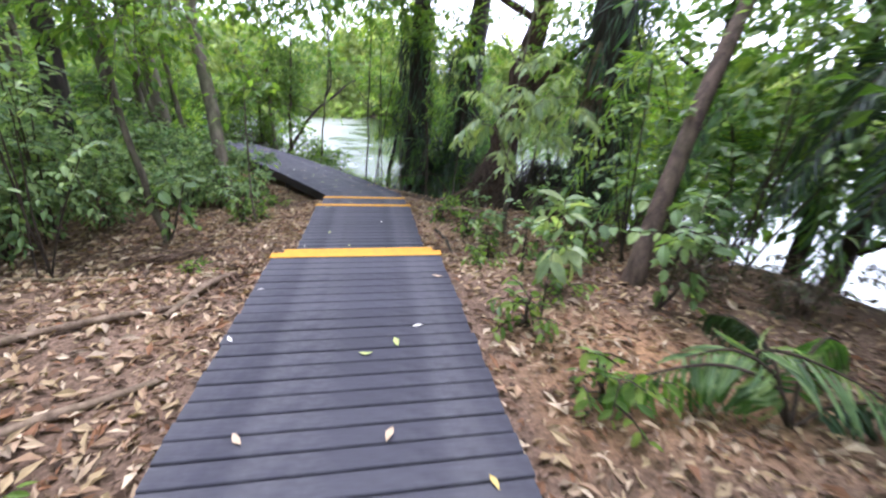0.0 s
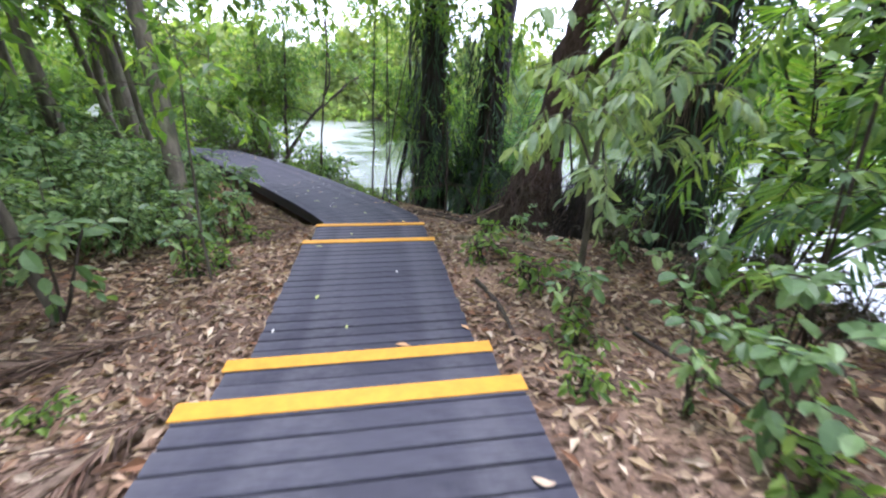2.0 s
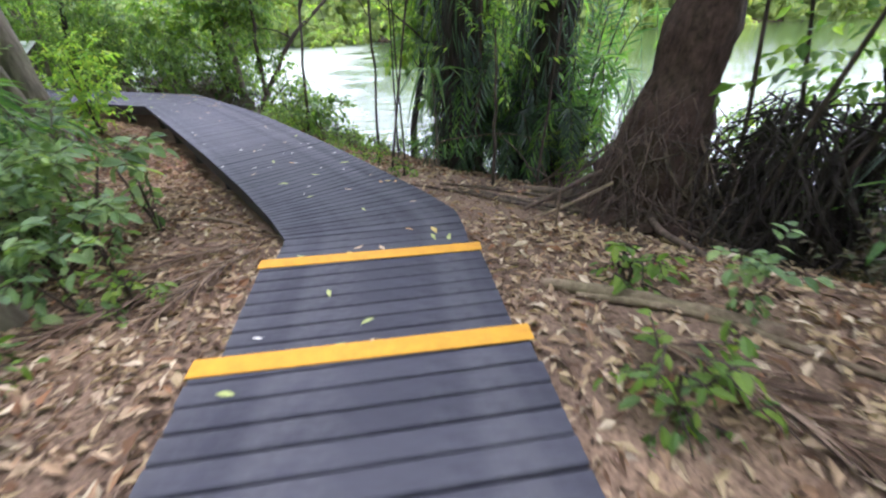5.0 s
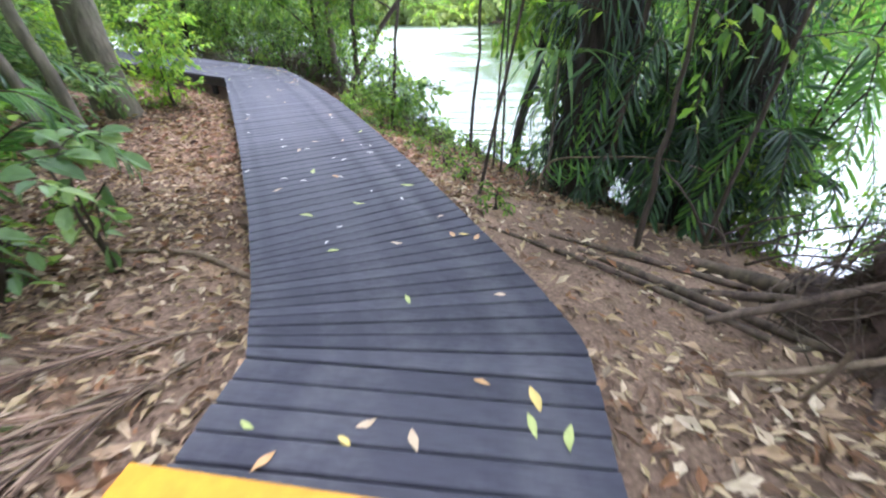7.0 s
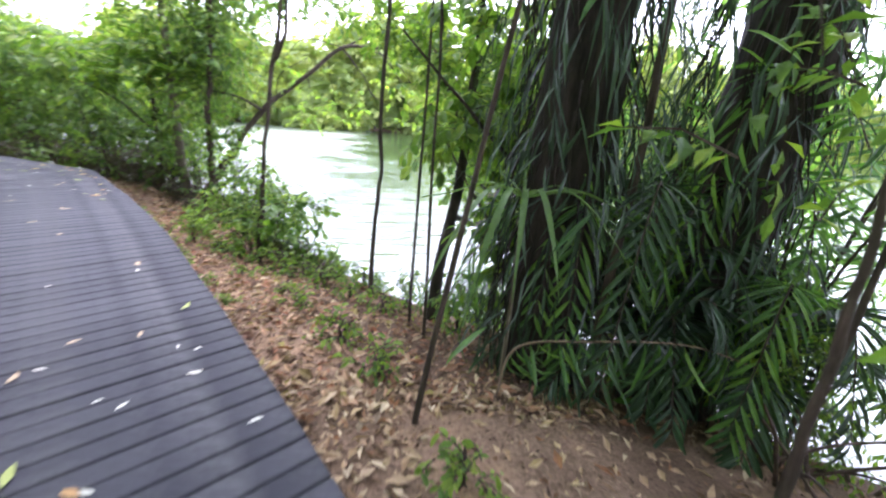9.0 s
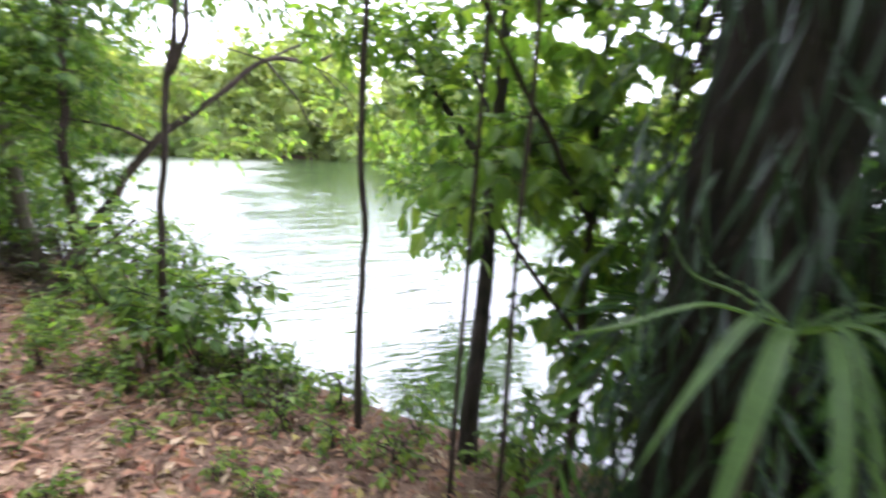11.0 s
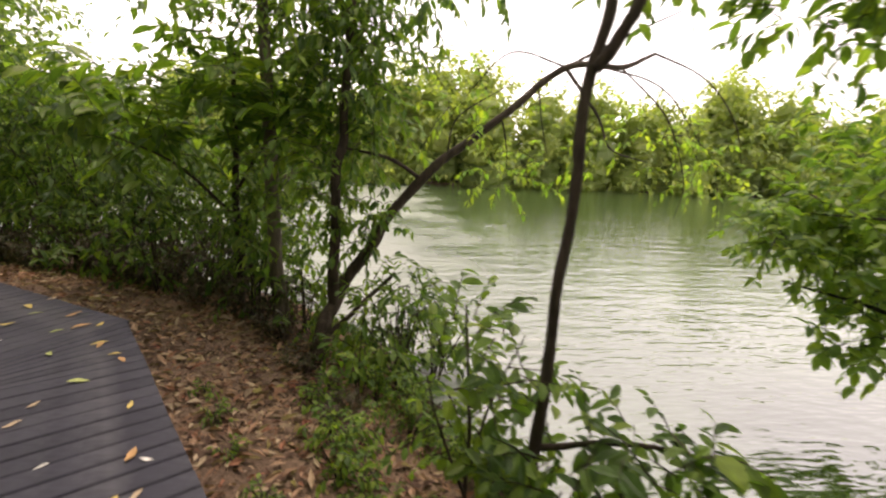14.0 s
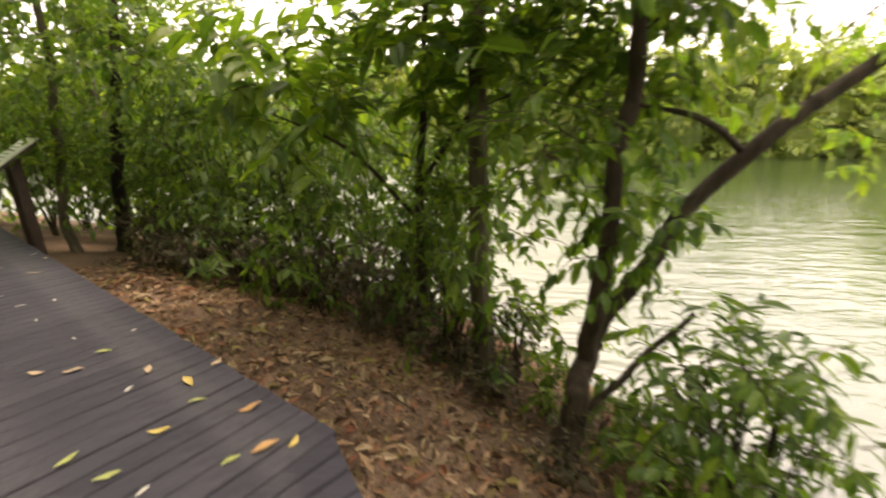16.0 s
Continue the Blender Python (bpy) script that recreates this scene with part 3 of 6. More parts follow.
# leaning red-brown tree with its cage of roots
T3 = (2.95, 9.25)
z = gz(*T3)
big = plant("leaning_tree", (T3[0], T3[1], z), "leaning red-brown tree with spreading exposed roots", "tree",
            [[(0, 0, -0.2, 0.9), (0.0, 0.05, 0.2, 0.72), (0.06, 0.1, 0.7, 0.5), (0.2, 0.15, 1.5, 0.32), (0.44, 0.2, 2.8, 0.26), (0.8, 0.2, 4.5, 0.21), (1.1, 0.3, 7, 0.14)],
             [(0.55, 0.2, 2.6, 0.1), (1.4, -0.4, 3.6, 0.07), (2.6, -0.8, 4.6, 0.03)], [(0.9, 0.2, 4.2, 0.1), (0.2, -0.6, 5.4, 0.06), (-0.8, -1.2, 6.4, 0.03)], [(0.9, 0.2, 4.1, 0.09), (-1.5, 1.2, 5.3, 0.06), (-4.4, 2.2, 5.3, 0.02)]],
            [(0.4, 0.3, 6.8, 2.6, 2.6, 0.9, 260), (2.6, -0.8, 4.9, 1.2, 1.2, 0.7, 80), (-1.6, -1.4, 6.0, 2.0, 2.2, 0.8, 200), (-1.2, 1.6, 6.4, 1.8, 1.8, 0.8, 150), (1.9, 0.9, 3.3, 1.1, 1.0, 0.45, 70), (1.0, -0.9, 3.7, 1.0, 0.9, 0.4, 50), (-0.5, 1.6, 4.0, 1.1, 1.0, 0.4, 50), (-3.2, 1.6, 5.2, 1.6, 1.2, 0.9, 170), (-4.8, 2.2, 4.9, 1.4, 1.2, 1.0, 150), (-2.0, 2.6, 4.9, 1.2, 1.0, 0.8, 110)],
            M_LEAF_MID, M_BARK_RED, 21, sides=26, rough=0.16, twig=0.7, per=10, leaf=0.2)
rr = np.random.RandomState(5)
tagged(part("root_mass", make_mesh("root_mass", *merge([wild_roots(rr, 480, 0.62, 1.2, 1.2, rad=0.007), wild_roots(rr, 620, 0.7, 1.15, 0.55, rad=0.008), wild_roots(rr, 300, 0.45, 0.8, 1.5, rad=0.005)]), M_ROOT, True), big, "tangle of thin dry roots"), kind="stuff")
for k in range(9):
    a = radians(150 + k * 24 + rr.normal() * 6)
    ln = 0.9 + rr.random() * 0.9
    px, py = T3[0] + math.cos(a) * ln, T3[1] + math.sin(a) * ln
    e = gz(px, py) - z
    part("root", make_mesh("root", *tube([(math.cos(a) * 0.3, math.sin(a) * 0.3, 0.35, 0.05), (math.cos(a) * ln * 0.55, math.sin(a) * ln * 0.55, e * 0.5 + 0.12, 0.035),
                                          (math.cos(a + 0.2) * ln, math.sin(a + 0.2) * ln, e - 0.02, 0.025)], 7, 4, 0.1, rr), M_ROOT, True), big)

# thicket of props and dead stems beside it
thicket = thing("root_thicket", on_ground(3.85, 8.5, 0.05), "dense thicket of dry brown stems, with near-black ones standing in for shade", "thicket")
rt = np.random.RandomState(6)
# crowded near-black stems stand in for the shade of a hollow bank
tagged(part("stem_mass", make_mesh("stem_mass", *wild_roots(rt, 720, 0.5, 1.35, 1.6, rad=0.009), M_BARK_DARK, True), thicket), kind="stuff")
for k in range(6):
    a = radians(k * 60 + rt.normal() * 12)
    part("stem", make_mesh("stem", *tube([(math.cos(a) * 0.9, math.sin(a) * 0.9, -0.1, 0.03), (math.cos(a) * 0.5, math.sin(a) * 0.5, 0.8, 0.026), (math.cos(a + 0.5) * 0.7, math.sin(a + 0.5) * 0.7, 2.4, 0.016)], 6, 5, 0.1, rt), M_BARK_THIN, True), thicket)

# two dark trunks hung with fibres and long leaves
for nm, (bx, by), r, lean, seed in (("dark_palm", (1.45, 12.5), 0.32, (0.06, 0.1), 31), ("dark_palm", (2.75, 12.3), 0.35, (0.15, 0.0), 32), ("dark_palm", (4.25, 7.25), 0.34, (-0.05, 0.05), 33)):
    z = gz(bx, by)
    trunk = [(0, 0, -0.2, r * 1.5), (0, 0, 0.2, r * 1.15), (lean[0] * 0.4, lean[1] * 0.4, 1.2, r), (lean[0], lean[1], 2.6, r * 0.95), (lean[0] * 2, lean[1] * 2, 5.0, r * 0.8), (lean[0] * 3, lean[1] * 3, 6.4, r * 0.5)]
    rng = np.random.RandomState(seed)
    root = palm(nm, (bx, by, z), "dark fibrous palm trunk hung with old leaves on the bank", 9, seed, None, 2.3, 1.2, 34, 0.6, 0.05, trunk, "palms by the river")
    # old fibres hanging down the stem
    out = []
    for _ in range(240):
        a, h = rng.random() * 6.283, 0.5 + rng.random() * 4.2
        q = r * (1.0 + 0.25 * rng.random())
        ln = 0.35 + rng.random() * 0.7
        out.append(tube([(math.cos(a) * q * 0.9, math.sin(a) * q * 0.9, h, 0.008), (math.cos(a) * q * 1.25, math.sin(a) * q * 1.25, h - ln * 0.5, 0.006), (math.cos(a + 0.1) * q * 1.15, math.sin(a + 0.1) * q * 1.15, h - ln, 0.003)], 4, 2))
    tagged(part("fibre_sheath", make_mesh("fibre_sheath", *merge(out), M_BARK_DARK), root, "hanging dry fibres"), kind="stuff")
    tagged(part("root_mass", make_mesh("root_mass", *wild_roots(rng, 60, r * 1.2, r * 2.4, 0.4, rad=0.008), M_ROOT, True), root), kind="stuff")
    # hanging strap leaves round the stem, deep shade put into their dark colour
    n = 1000
    a, h = rng.random(n) * 6.283, 0.3 + rng.random(n) ** 1.1 * 4.4
    q = r * (1.0 + 1.3 * rng.random(n) ** 1.3)
    p = np.stack([np.cos(a) * q, np.sin(a) * q, h], 1)
    d = np.stack([np.cos(a) * 0.55, np.sin(a) * 0.55, -0.6 - 0.5 * rng.random(n)], 1) + rng.normal(size=(n, 3)) * 0.25
    tagged(part("leaf_skirt", make_mesh("leaf_skirt", *blades(p, d, np.stack([np.cos(a), np.sin(a), np.full(n, 0.6)], 1), 0.3 + 0.4 * rng.random(n), 0.018 + 0.016 * rng.random(n), 0.3, 0.2), M_FROND_SHADED), root), kind="stuff")
    # blades standing off on the river side, backlight put into their brighter colour
    n = 420
    a, h = rng.normal(size=n) * 0.95 + 0.5, 0.25 + rng.random(n) * 4.2
    q = r * (1.2 + 1.8 * rng.random(n))
    p = np.stack([np.cos(a) * q, np.sin(a) * q, h], 1)
    d = np.stack([np.cos(a) * 0.6, np.sin(a) * 0.6, -0.2 - 0.7 * rng.random(n)], 1) + rng.normal(size=(n, 3)) * 0.45
    tagged(part("blade_mass", make_mesh("blade_mass", *blades(p, d, np.stack([np.cos(a), np.sin(a), np.full(n, 0.6)], 1), 0.14 + 0.3 * rng.random(n), 0.024 + 0.03 * rng.random(n), 0.3, 0.2, True), M_FROND), root, "bright green drooping blades with backlight in their colour"), kind="stuff")

    if seed == 33:
        # a withered frond hanging against the stem
        out = []
        for _ in range(70):
            w, e = rng.normal() * 0.05, rng.normal() * 0.16
            out.append(tube([(-0.36 + w, -0.2 + w, 3.3, 0.007), (-0.42 + w + e * 0.4, -0.24 - e * 0.3, 2.6 + rng.normal() * 0.1, 0.006), (-0.44 + e, -0.24 - e * 0.7, 1.75 + rng.random() * 0.5, 0.003)], 4, 3))
        tagged(part("withered_frond", make_mesh("withered_frond", *merge(out), M_STICK), root, "withered grey-brown hanging frond"), kind="stuff")

# understorey palms round the two trunks
for x, y, n, reach, rise, seed in ((3.1, 12.35, 8, 0.7, 2.5, 48), (2.1, 12.1, 8, 0.7, 1.7, 42), (1.9, 12.9, 9, 0.9, 2.3, 43), (2.9, 11.7, 7, 0.7, 1.3, 44), (2.4, 12.5, 9, 1.0, 2.4, 46), (3.4, 12.0, 9, 1.2, 3.1, 47), (3.5, 12.8, 9, 1.2, 3.4, 49), (2.9, 13.2, 8, 1.0, 3.6, 41)):
    palm("understorey_palm", on_ground(x, y), "young palm with narrow drooping dark green fronds", n, seed, M_FROND_SHADED if seed in (42, 44, 46) else None, reach, rise, 30, 0.38, 0.035, group="young palms on the bank")

# strap-leaved plant beside the walk
sx, sy = 0.95, 12.08
root = thing("strap_leaf_plant", on_ground(sx, sy), "strap-leaved plant with long bent pale green blades", "plant")
top = 0.16 - gz(sx, sy)
part("stalk", make_mesh("stalk", *tube([(0.05, 0.1, -0.1, 0.02), (0.03, 0.04, top * 0.5, 0.016), (0, 0, top, 0.012)], 6, 4), M_BARK_GREY, True), root)
for az, ln, drop, w in ((150, 0.75, 0.1, 0.05), (175, 0.55, 0.45, 0.07), (-5, 0.95, 0.12, 0.045), (-35, 0.9, 0.6, 0.05), (-75, 0.5, 0.55, 0.075), (-110, 0.45, 0.6, 0.06), (20, 0.8, 0.0, 0.045), (200, 0.8, 0.75, 0.08), (225, 0.7, 0.8, 0.07), (100, 0.5, -0.3, 0.04), (70, 0.6, -0.25, 0.04), (-20, 1.1, 0.3, 0.04)):
    a = radians(az)
    ca, sa = math.cos(a), math.sin(a)
    pts = smooth_path([(0, 0, top), (ca * ln * 0.35, sa * ln * 0.35, top + 0.07), (ca * ln * 0.7, sa * ln * 0.7, top - drop * 0.35), (ca * ln, sa * ln, top - drop)], 6)
    s = np.array([-sa, ca, 0])
    ww = 0.72 * w * np.interp(np.linspace(0, 1, len(pts)), [0, 0.15, 0.5, 1], [0.35, 0.8, 1.0, 0.03]) / 2
    v = np.stack([pts - s * ww[:, None] + [0, 0, 0.012], pts, pts + s * ww[:, None] + [0, 0, 0.012]], 1).reshape(-1, 3)
    m = np.arange(len(pts) - 1) * 3
    f = np.concatenate([np.stack([m + c, m + c + 1, m + c + 4, m + c + 3], 1) for c in (0, 1)])
    part("blade", make_mesh("blade", v, f, M_FROND_PALE, True), root)

# drooping frond resting low between the stems
root = thing("drooping_frond", on_ground(0.85, 11.85), "long palm frond arching low with hanging leaflets", "palm frond")
z = gz(0.85, 11.85)
stalk, leafs = frond(np.random.RandomState(19), [(0, 0, 0.02, 0.012), (0.1, 0.0, 0.45, 0.011), (0.55, -0.15, 0.58, 0.009), (1.2, -0.3, 0.62, 0.006), (1.7, -0.45, 0.5, 0.003)], 26, 0.3, 0.03, 1.6, 0.25)
tagged(part("leaflet_mass", make_mesh("leaflet_mass", *leafs, M_FROND), root), kind="stuff")
part("stalk", make_mesh("stalk", *stalk, M_STICK, True), root)

# thin stems beside the dark trunks
for x, y, tx, ty, h, r, seed in ((0.18, 11.43, 0.85, 0.45, 4.5, 0.016, 51), (1.52, 10.4, 0.0, 0.1, 1.9, 0.022, 52), (1.62, 11.9, 0.1, 0.15, 5.0, 0.03, 53), (0.45, 12.9, 0.0, 0.1, 4.6, 0.014, 57), (2.3, 10.9, 0.3, 0.2, 3.6, 0.018, 54), (0.35, 13.3, 0.15, 0.1, 5.5, 0.014, 55)):
    plant("thin_stem", on_ground(x, y), "thin bare dark sapling stem on the bank", "sapling",
          [[(0, 0, -0.1, r * 1.3), (tx * 0.3, ty * 0.3, h * 0.3, r), (tx * 0.7, ty * 0.7, h * 0.65, r * 0.8), (tx * 1.3, ty * 1.3, h, r * 0.5)]],
          [(tx, ty, h * 0.95, 0.6, 0.6, 0.6, 22)], M_LEAF_MID, M_BARK_THIN, seed, "thin stems", 7, twig=0.35, per=8, leaf=0.12)

# ---------- plants at the water's edge ----------
z = gz(-1.70, 15.72)
L = lambda x, y, h, r: (x + 1.70, y - 15.72, h - z, r)
plant("forked_tree", (-1.70, 15.72, z), "slim dark tree forking into two stems at the water's edge", "tree",
      [[L(-1.70, 15.72, z - 0.15, 0.05), L(-1.62, 15.80, -0.6, 0.034), L(-1.53, 15.91, 0.29, 0.03), L(-1.41, 16.05, 1.17, 0.032), L(-1.30, 16.15, 1.9, 0.028), L(-1.22, 16.3, 3.4, 0.02), L(-1.1, 16.4, 4.8, 0.012)],
       [L(-1.42, 16.04, 1.14, 0.035), L(-1.27, 16.0, 1.4, 0.032), L(-1.2, 16.02, 1.9, 0.028), L(-1.25, 15.9, 3.3, 0.015)],
       [L(-1.66, 15.78, -0.9, 0.02), L(-1.2, 15.6, -0.75, 0.014), L(-0.75, 15.5, -0.8, 0.006)]],
      [L(-1.2, 16.3, 3.9, 0.9) [:3] + (1.0, 1.0, 0.8, 60), L(-1.0, 16.6, 2.05, 0)[:3] + (0.5, 0.4, 0.3, 24), L(-1.6, 16.5, 2.2, 0)[:3] + (0.4, 0.4, 0.3, 16), L(-0.6, 16.9, 2.3, 0)[:3] + (0.45, 0.4, 0.25, 16), L(-1.5, 15.6, -0.95, 0)[:3] + (0.45, 0.4, 0.28, 26), L(-0.95, 15.6, -0.85, 0)[:3] + (0.4, 0.3, 0.22, 16)],
      M_LEAF_DARK, M_BARK_THIN, 61, twig=0.35, per=8, leaf=0.13, ratio=0.42, fine=True)

z = gz(-3.26, 17.98)
L = lambda x, y, h, r: (x + 3.26, y - 17.98, h - z, r)
ytree = plant("leaning_limb_tree", (-3.26, 17.98, z), "dark tree with one limb leaning far over the river", "tree",
      [[L(-3.28, 17.95, z - 0.2, 0.11), L(-3.22, 18.1, -1.2, 0.085), L(-3.08, 18.36, -0.9, 0.076), L(-2.7, 18.5, -0.3, 0.062), L(-2.2, 18.55, 0.4, 0.056), L(-1.4, 18.55, 1.05, 0.044), L(-0.6, 18.55, 1.7, 0.036), L(0.05, 18.6, 1.75, 0.03), L(0.5, 18.7, 1.95, 0.018)],
       [L(-3.12, 18.28, -1.0, 0.07), L(-3.1, 18.2, -0.4, 0.06), L(-3.04, 18.2, 0.5, 0.052), L(-2.97, 18.35, 1.4, 0.045), L(-2.9, 18.5, 2.8, 0.035), L(-2.8, 18.6, 4.6, 0.015)],
       [L(-2.2, 18.55, 0.42, 0.028), L(-2.5, 18.4, 0.62, 0.022), L(-3.0, 18.2, 0.72, 0.012)],
       [L(-0.6, 18.55, 1.68, 0.022), L(-0.2, 18.5, 1.2, 0.016), L(0.0, 18.5, 0.85, 0.011), L(0.45, 18.5, 0.72, 0.004)],
       [L(-0.6, 18.55, 1.7, 0.02), L(0.1, 18.7, 2.1, 0.014), L(0.9, 18.8, 2.5, 0.005)],
       [L(-0.3, 18.55, 1.75, 0.012), L(0.4, 18.3, 1.5, 0.009), L(0.9, 18.2, 0.9, 0.004)],
       [L(-1.3, 18.55, 1.12, 0.012), L(-1.25, 18.5, 0.9, 0.008), L(-1.2, 18.5, 0.5, 0.003)],
       [L(-0.9, 18.55, 1.45, 0.011), L(-0.85, 18.5, 1.1, 0.007), L(-0.75, 18.5, 0.75, 0.003)],
       [L(-1.9, 18.55, 0.65, 0.012), L(-1.8, 18.5, 1.1, 0.008), L(-1.2, 18.5, 1.5, 0.004)],
       [L(0.5, 18.7, 1.95, 0.014), L(1.1, 18.6, 1.7, 0.01), L(1.5, 18.5, 1.2, 0.007), L(1.6, 18.4, 0.7, 0.003)],
       [L(0.05, 18.6, 1.75, 0.012), L(0.5, 18.3, 1.2, 0.009), L(0.75, 18.2, 0.5, 0.006), L(0.7, 18.2, 0.1, 0.003)],
       [L(-0.6, 18.55, 1.7, 0.012), L(-1.3, 18.3, 1.75, 0.008), L(-1.75, 18.3, 1.3, 0.004)],
       [L(-3.2, 18.05, -1.3, 0.03), L(-2.8, 18.2, -0.95, 0.026), L(-2.45, 18.3, -0.62, 0.02)]],
      [L(-2.9, 18.4, 1.4, 0)[:3] + (0.55, 0.5, 0.8, 70), L(-2.9, 18.5, 3.2, 0)[:3] + (0.9, 0.9, 1.0, 70), L(-2.7, 18.4, -0.1, 0)[:3] + (0.4, 0.35, 0.5, 26), L(-2.3, 18.8, 2.5, 0)[:3] + (0.7, 0.6, 0.4, 26), L(-1.8, 19.0, 3.1, 0)[:3] + (0.9, 0.7, 0.5, 34), L(-3.3, 18.9, 2.6, 0)[:3] + (0.7, 0.6, 0.6, 60)],
      M_LEAF_DARK, M_BARK_THIN, 62, sides=10, twig=0.42, per=10, leaf=0.14, ratio=0.36, hang=0.8, fine=True)

lt, tw = sprays(np.random.RandomState(65), [L(-1.3, 18.6, 0.55, 0)[:3] + (0.4, 0.3, 0.25, 12), L(-0.4, 18.7, 0.7, 0)[:3] + (0.5, 0.3, 0.25, 12), L(0.7, 18.8, 1.1, 0)[:3] + (0.6, 0.4, 0.3, 16), L(-1.6, 18.5, 1.3, 0)[:3] + (0.6, 0.4, 0.3, 14), L(1.5, 18.9, 0.7, 0)[:3] + (0.6, 0.4, 0.3, 14)], 0.4, 10, 0.1, 0.4, 0.6)
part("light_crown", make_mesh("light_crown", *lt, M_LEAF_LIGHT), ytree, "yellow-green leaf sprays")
tagged(part("branching", make_mesh("branching", *tw, M_BARK_THIN), ytree), kind="stuff")

z = gz(-0.04, 14.3)
L = lambda x, y, h, r: (x + 0.04, y - 14.3, h - z, r)
plant("straight_sapling", (-0.04, 14.3, z), "straight slim brown sapling standing at the water", "sapling",
      [[L(-0.04, 14.3, z - 0.15, 0.034), L(0.0, 14.42, -0.7, 0.027), L(0.07, 14.53, -0.1, 0.025), L(0.04, 14.58, 0.5, 0.026), L(0.11, 14.69, 1.54, 0.024), L(0.2, 14.8, 3.2, 0.021), L(0.25, 14.9, 5.2, 0.018)],
       [L(0.15, 14.75, 2.2, 0.012), L(0.12, 15.5, 2.3, 0.009), L(0.06, 16.1, 1.9, 0.005), L(0.06, 16.35, 1.5, 0.003)]],
      [L(0.2, 14.9, 4.4, 0)[:3] + (1.1, 1.1, 0.9, 70), L(0.1, 14.75, 1.62, 0)[:3] + (0.42, 0.3, 0.16, 9), L(0.08, 16.2, 1.62, 0)[:3] + (0.4, 0.35, 0.25, 16), L(0.5, 15.9, 1.85, 0)[:3] + (0.5, 0.4, 0.2, 14), L(-0.1, 15.5, 2.2, 0)[:3] + (0.5, 0.5, 0.2, 16)], M_LEAF_MID, M_BARK_THIN, 63, twig=0.35, per=8, leaf=0.14, fine=True)

z = gz(0.68, 13.72)
L = lambda x, y, h, r: (x - 0.68, y - 13.72, h - z, r)
plant("overhanging_tree", (0.68, 13.72, z), "dark tree on the bank with leafy limbs low over the water", "tree",
      [[L(0.66, 13.68, z - 0.2, 0.085), L(0.72, 13.8, -1.0, 0.068), L(0.95, 14.1, -0.2, 0.06), L(1.04, 14.25, 0.4, 0.055), L(1.1, 14.4, 1.6, 0.045), L(1.2, 14.6, 3.4, 0.04)],
       [L(0.9, 14.05, -0.5, 0.042), L(1.5, 15.0, -0.85, 0.036), L(1.95, 16.0, -0.68, 0.029), L(1.85, 16.8, -0.5, 0.02), L(1.5, 17.5, -0.42, 0.008)],
       [L(1.95, 16.0, -0.68, 0.02), L(2.4, 16.8, -0.55, 0.015), L(2.9, 17.5, -0.3, 0.006)],
       [L(1.04, 14.25, 0.4, 0.04), L(1.6, 15.4, 0.5, 0.032), L(2.3, 16.8, 0.7, 0.022), L(2.8, 17.8, 1.15, 0.008)],
       [L(1.04, 14.25, 0.4, 0.035), L(0.9, 14.9, 0.9, 0.028), L(0.8, 15.8, 1.5, 0.018), L(0.4, 16.4, 1.75, 0.008)],
       [L(1.6, 15.4, 0.5, 0.022), L(1.6, 16.4, 0.35, 0.016), L(1.4, 17.4, 0.3, 0.006)],
       [L(1.04, 14.25, 0.7, 0.03), L(1.2, 14.9, 1.1, 0.02), L(1.3, 15.5, 1.6, 0.01)]],
      [L(1.9, 17.3, -0.2, 0)[:3] + (0.8, 0.6, 0.35, 75), L(2.5, 17.6, 0.3, 0)[:3] + (0.8, 0.7, 0.5, 90), L(1.6, 17.5, 0.2, 0)[:3] + (0.5, 0.5, 0.35, 42), L(2.9, 17.2, -0.45, 0)[:3] + (0.6, 0.6, 0.3, 46), L(2.0, 16.8, -0.72, 0)[:3] + (0.65, 0.5, 0.2, 40), L(2.7, 17.9, 1.1, 0)[:3] + (0.8, 0.7, 0.5, 60), L(3.4, 17.6, 0.6, 0)[:3] + (0.8, 0.8, 0.8, 70), L(0.95, 15.5, 1.3, 0)[:3] + (0.8, 0.8, 0.6, 60), L(1.6, 15.2, 0.5, 0)[:3] + (0.7, 0.7, 0.8, 60), L(1.2, 14.6, 3.2, 0)[:3] + (1.3, 1.3, 0.8, 80),
       L(1.3, 14.9, 1.25, 0)[:3] + (0.6, 0.5, 0.45, 50), L(1.6, 14.5, 0.6, 0)[:3] + (0.5, 0.5, 0.5, 45), L(1.5, 15.4, 1.6, 0)[:3] + (0.7, 0.5, 0.4, 45), L(1.6, 15.7, 0.3, 0)[:3] + (0.4, 0.4, 0.3, 14), L(0.6, 15.8, 1.75, 0)[:3] + (0.6, 0.4, 0.25, 26), L(1.4, 17.2, 0.3, 0)[:3] + (0.8, 0.6, 0.5, 50), L(0.3, 16.5, 1.65, 0)[:3] + (0.5, 0.4, 0.2, 16)],
      M_LEAF_MID, M_BARK_DARK, 64, sides=10, twig=0.4, per=10, leaf=0.13, ratio=0.45, fine=True)

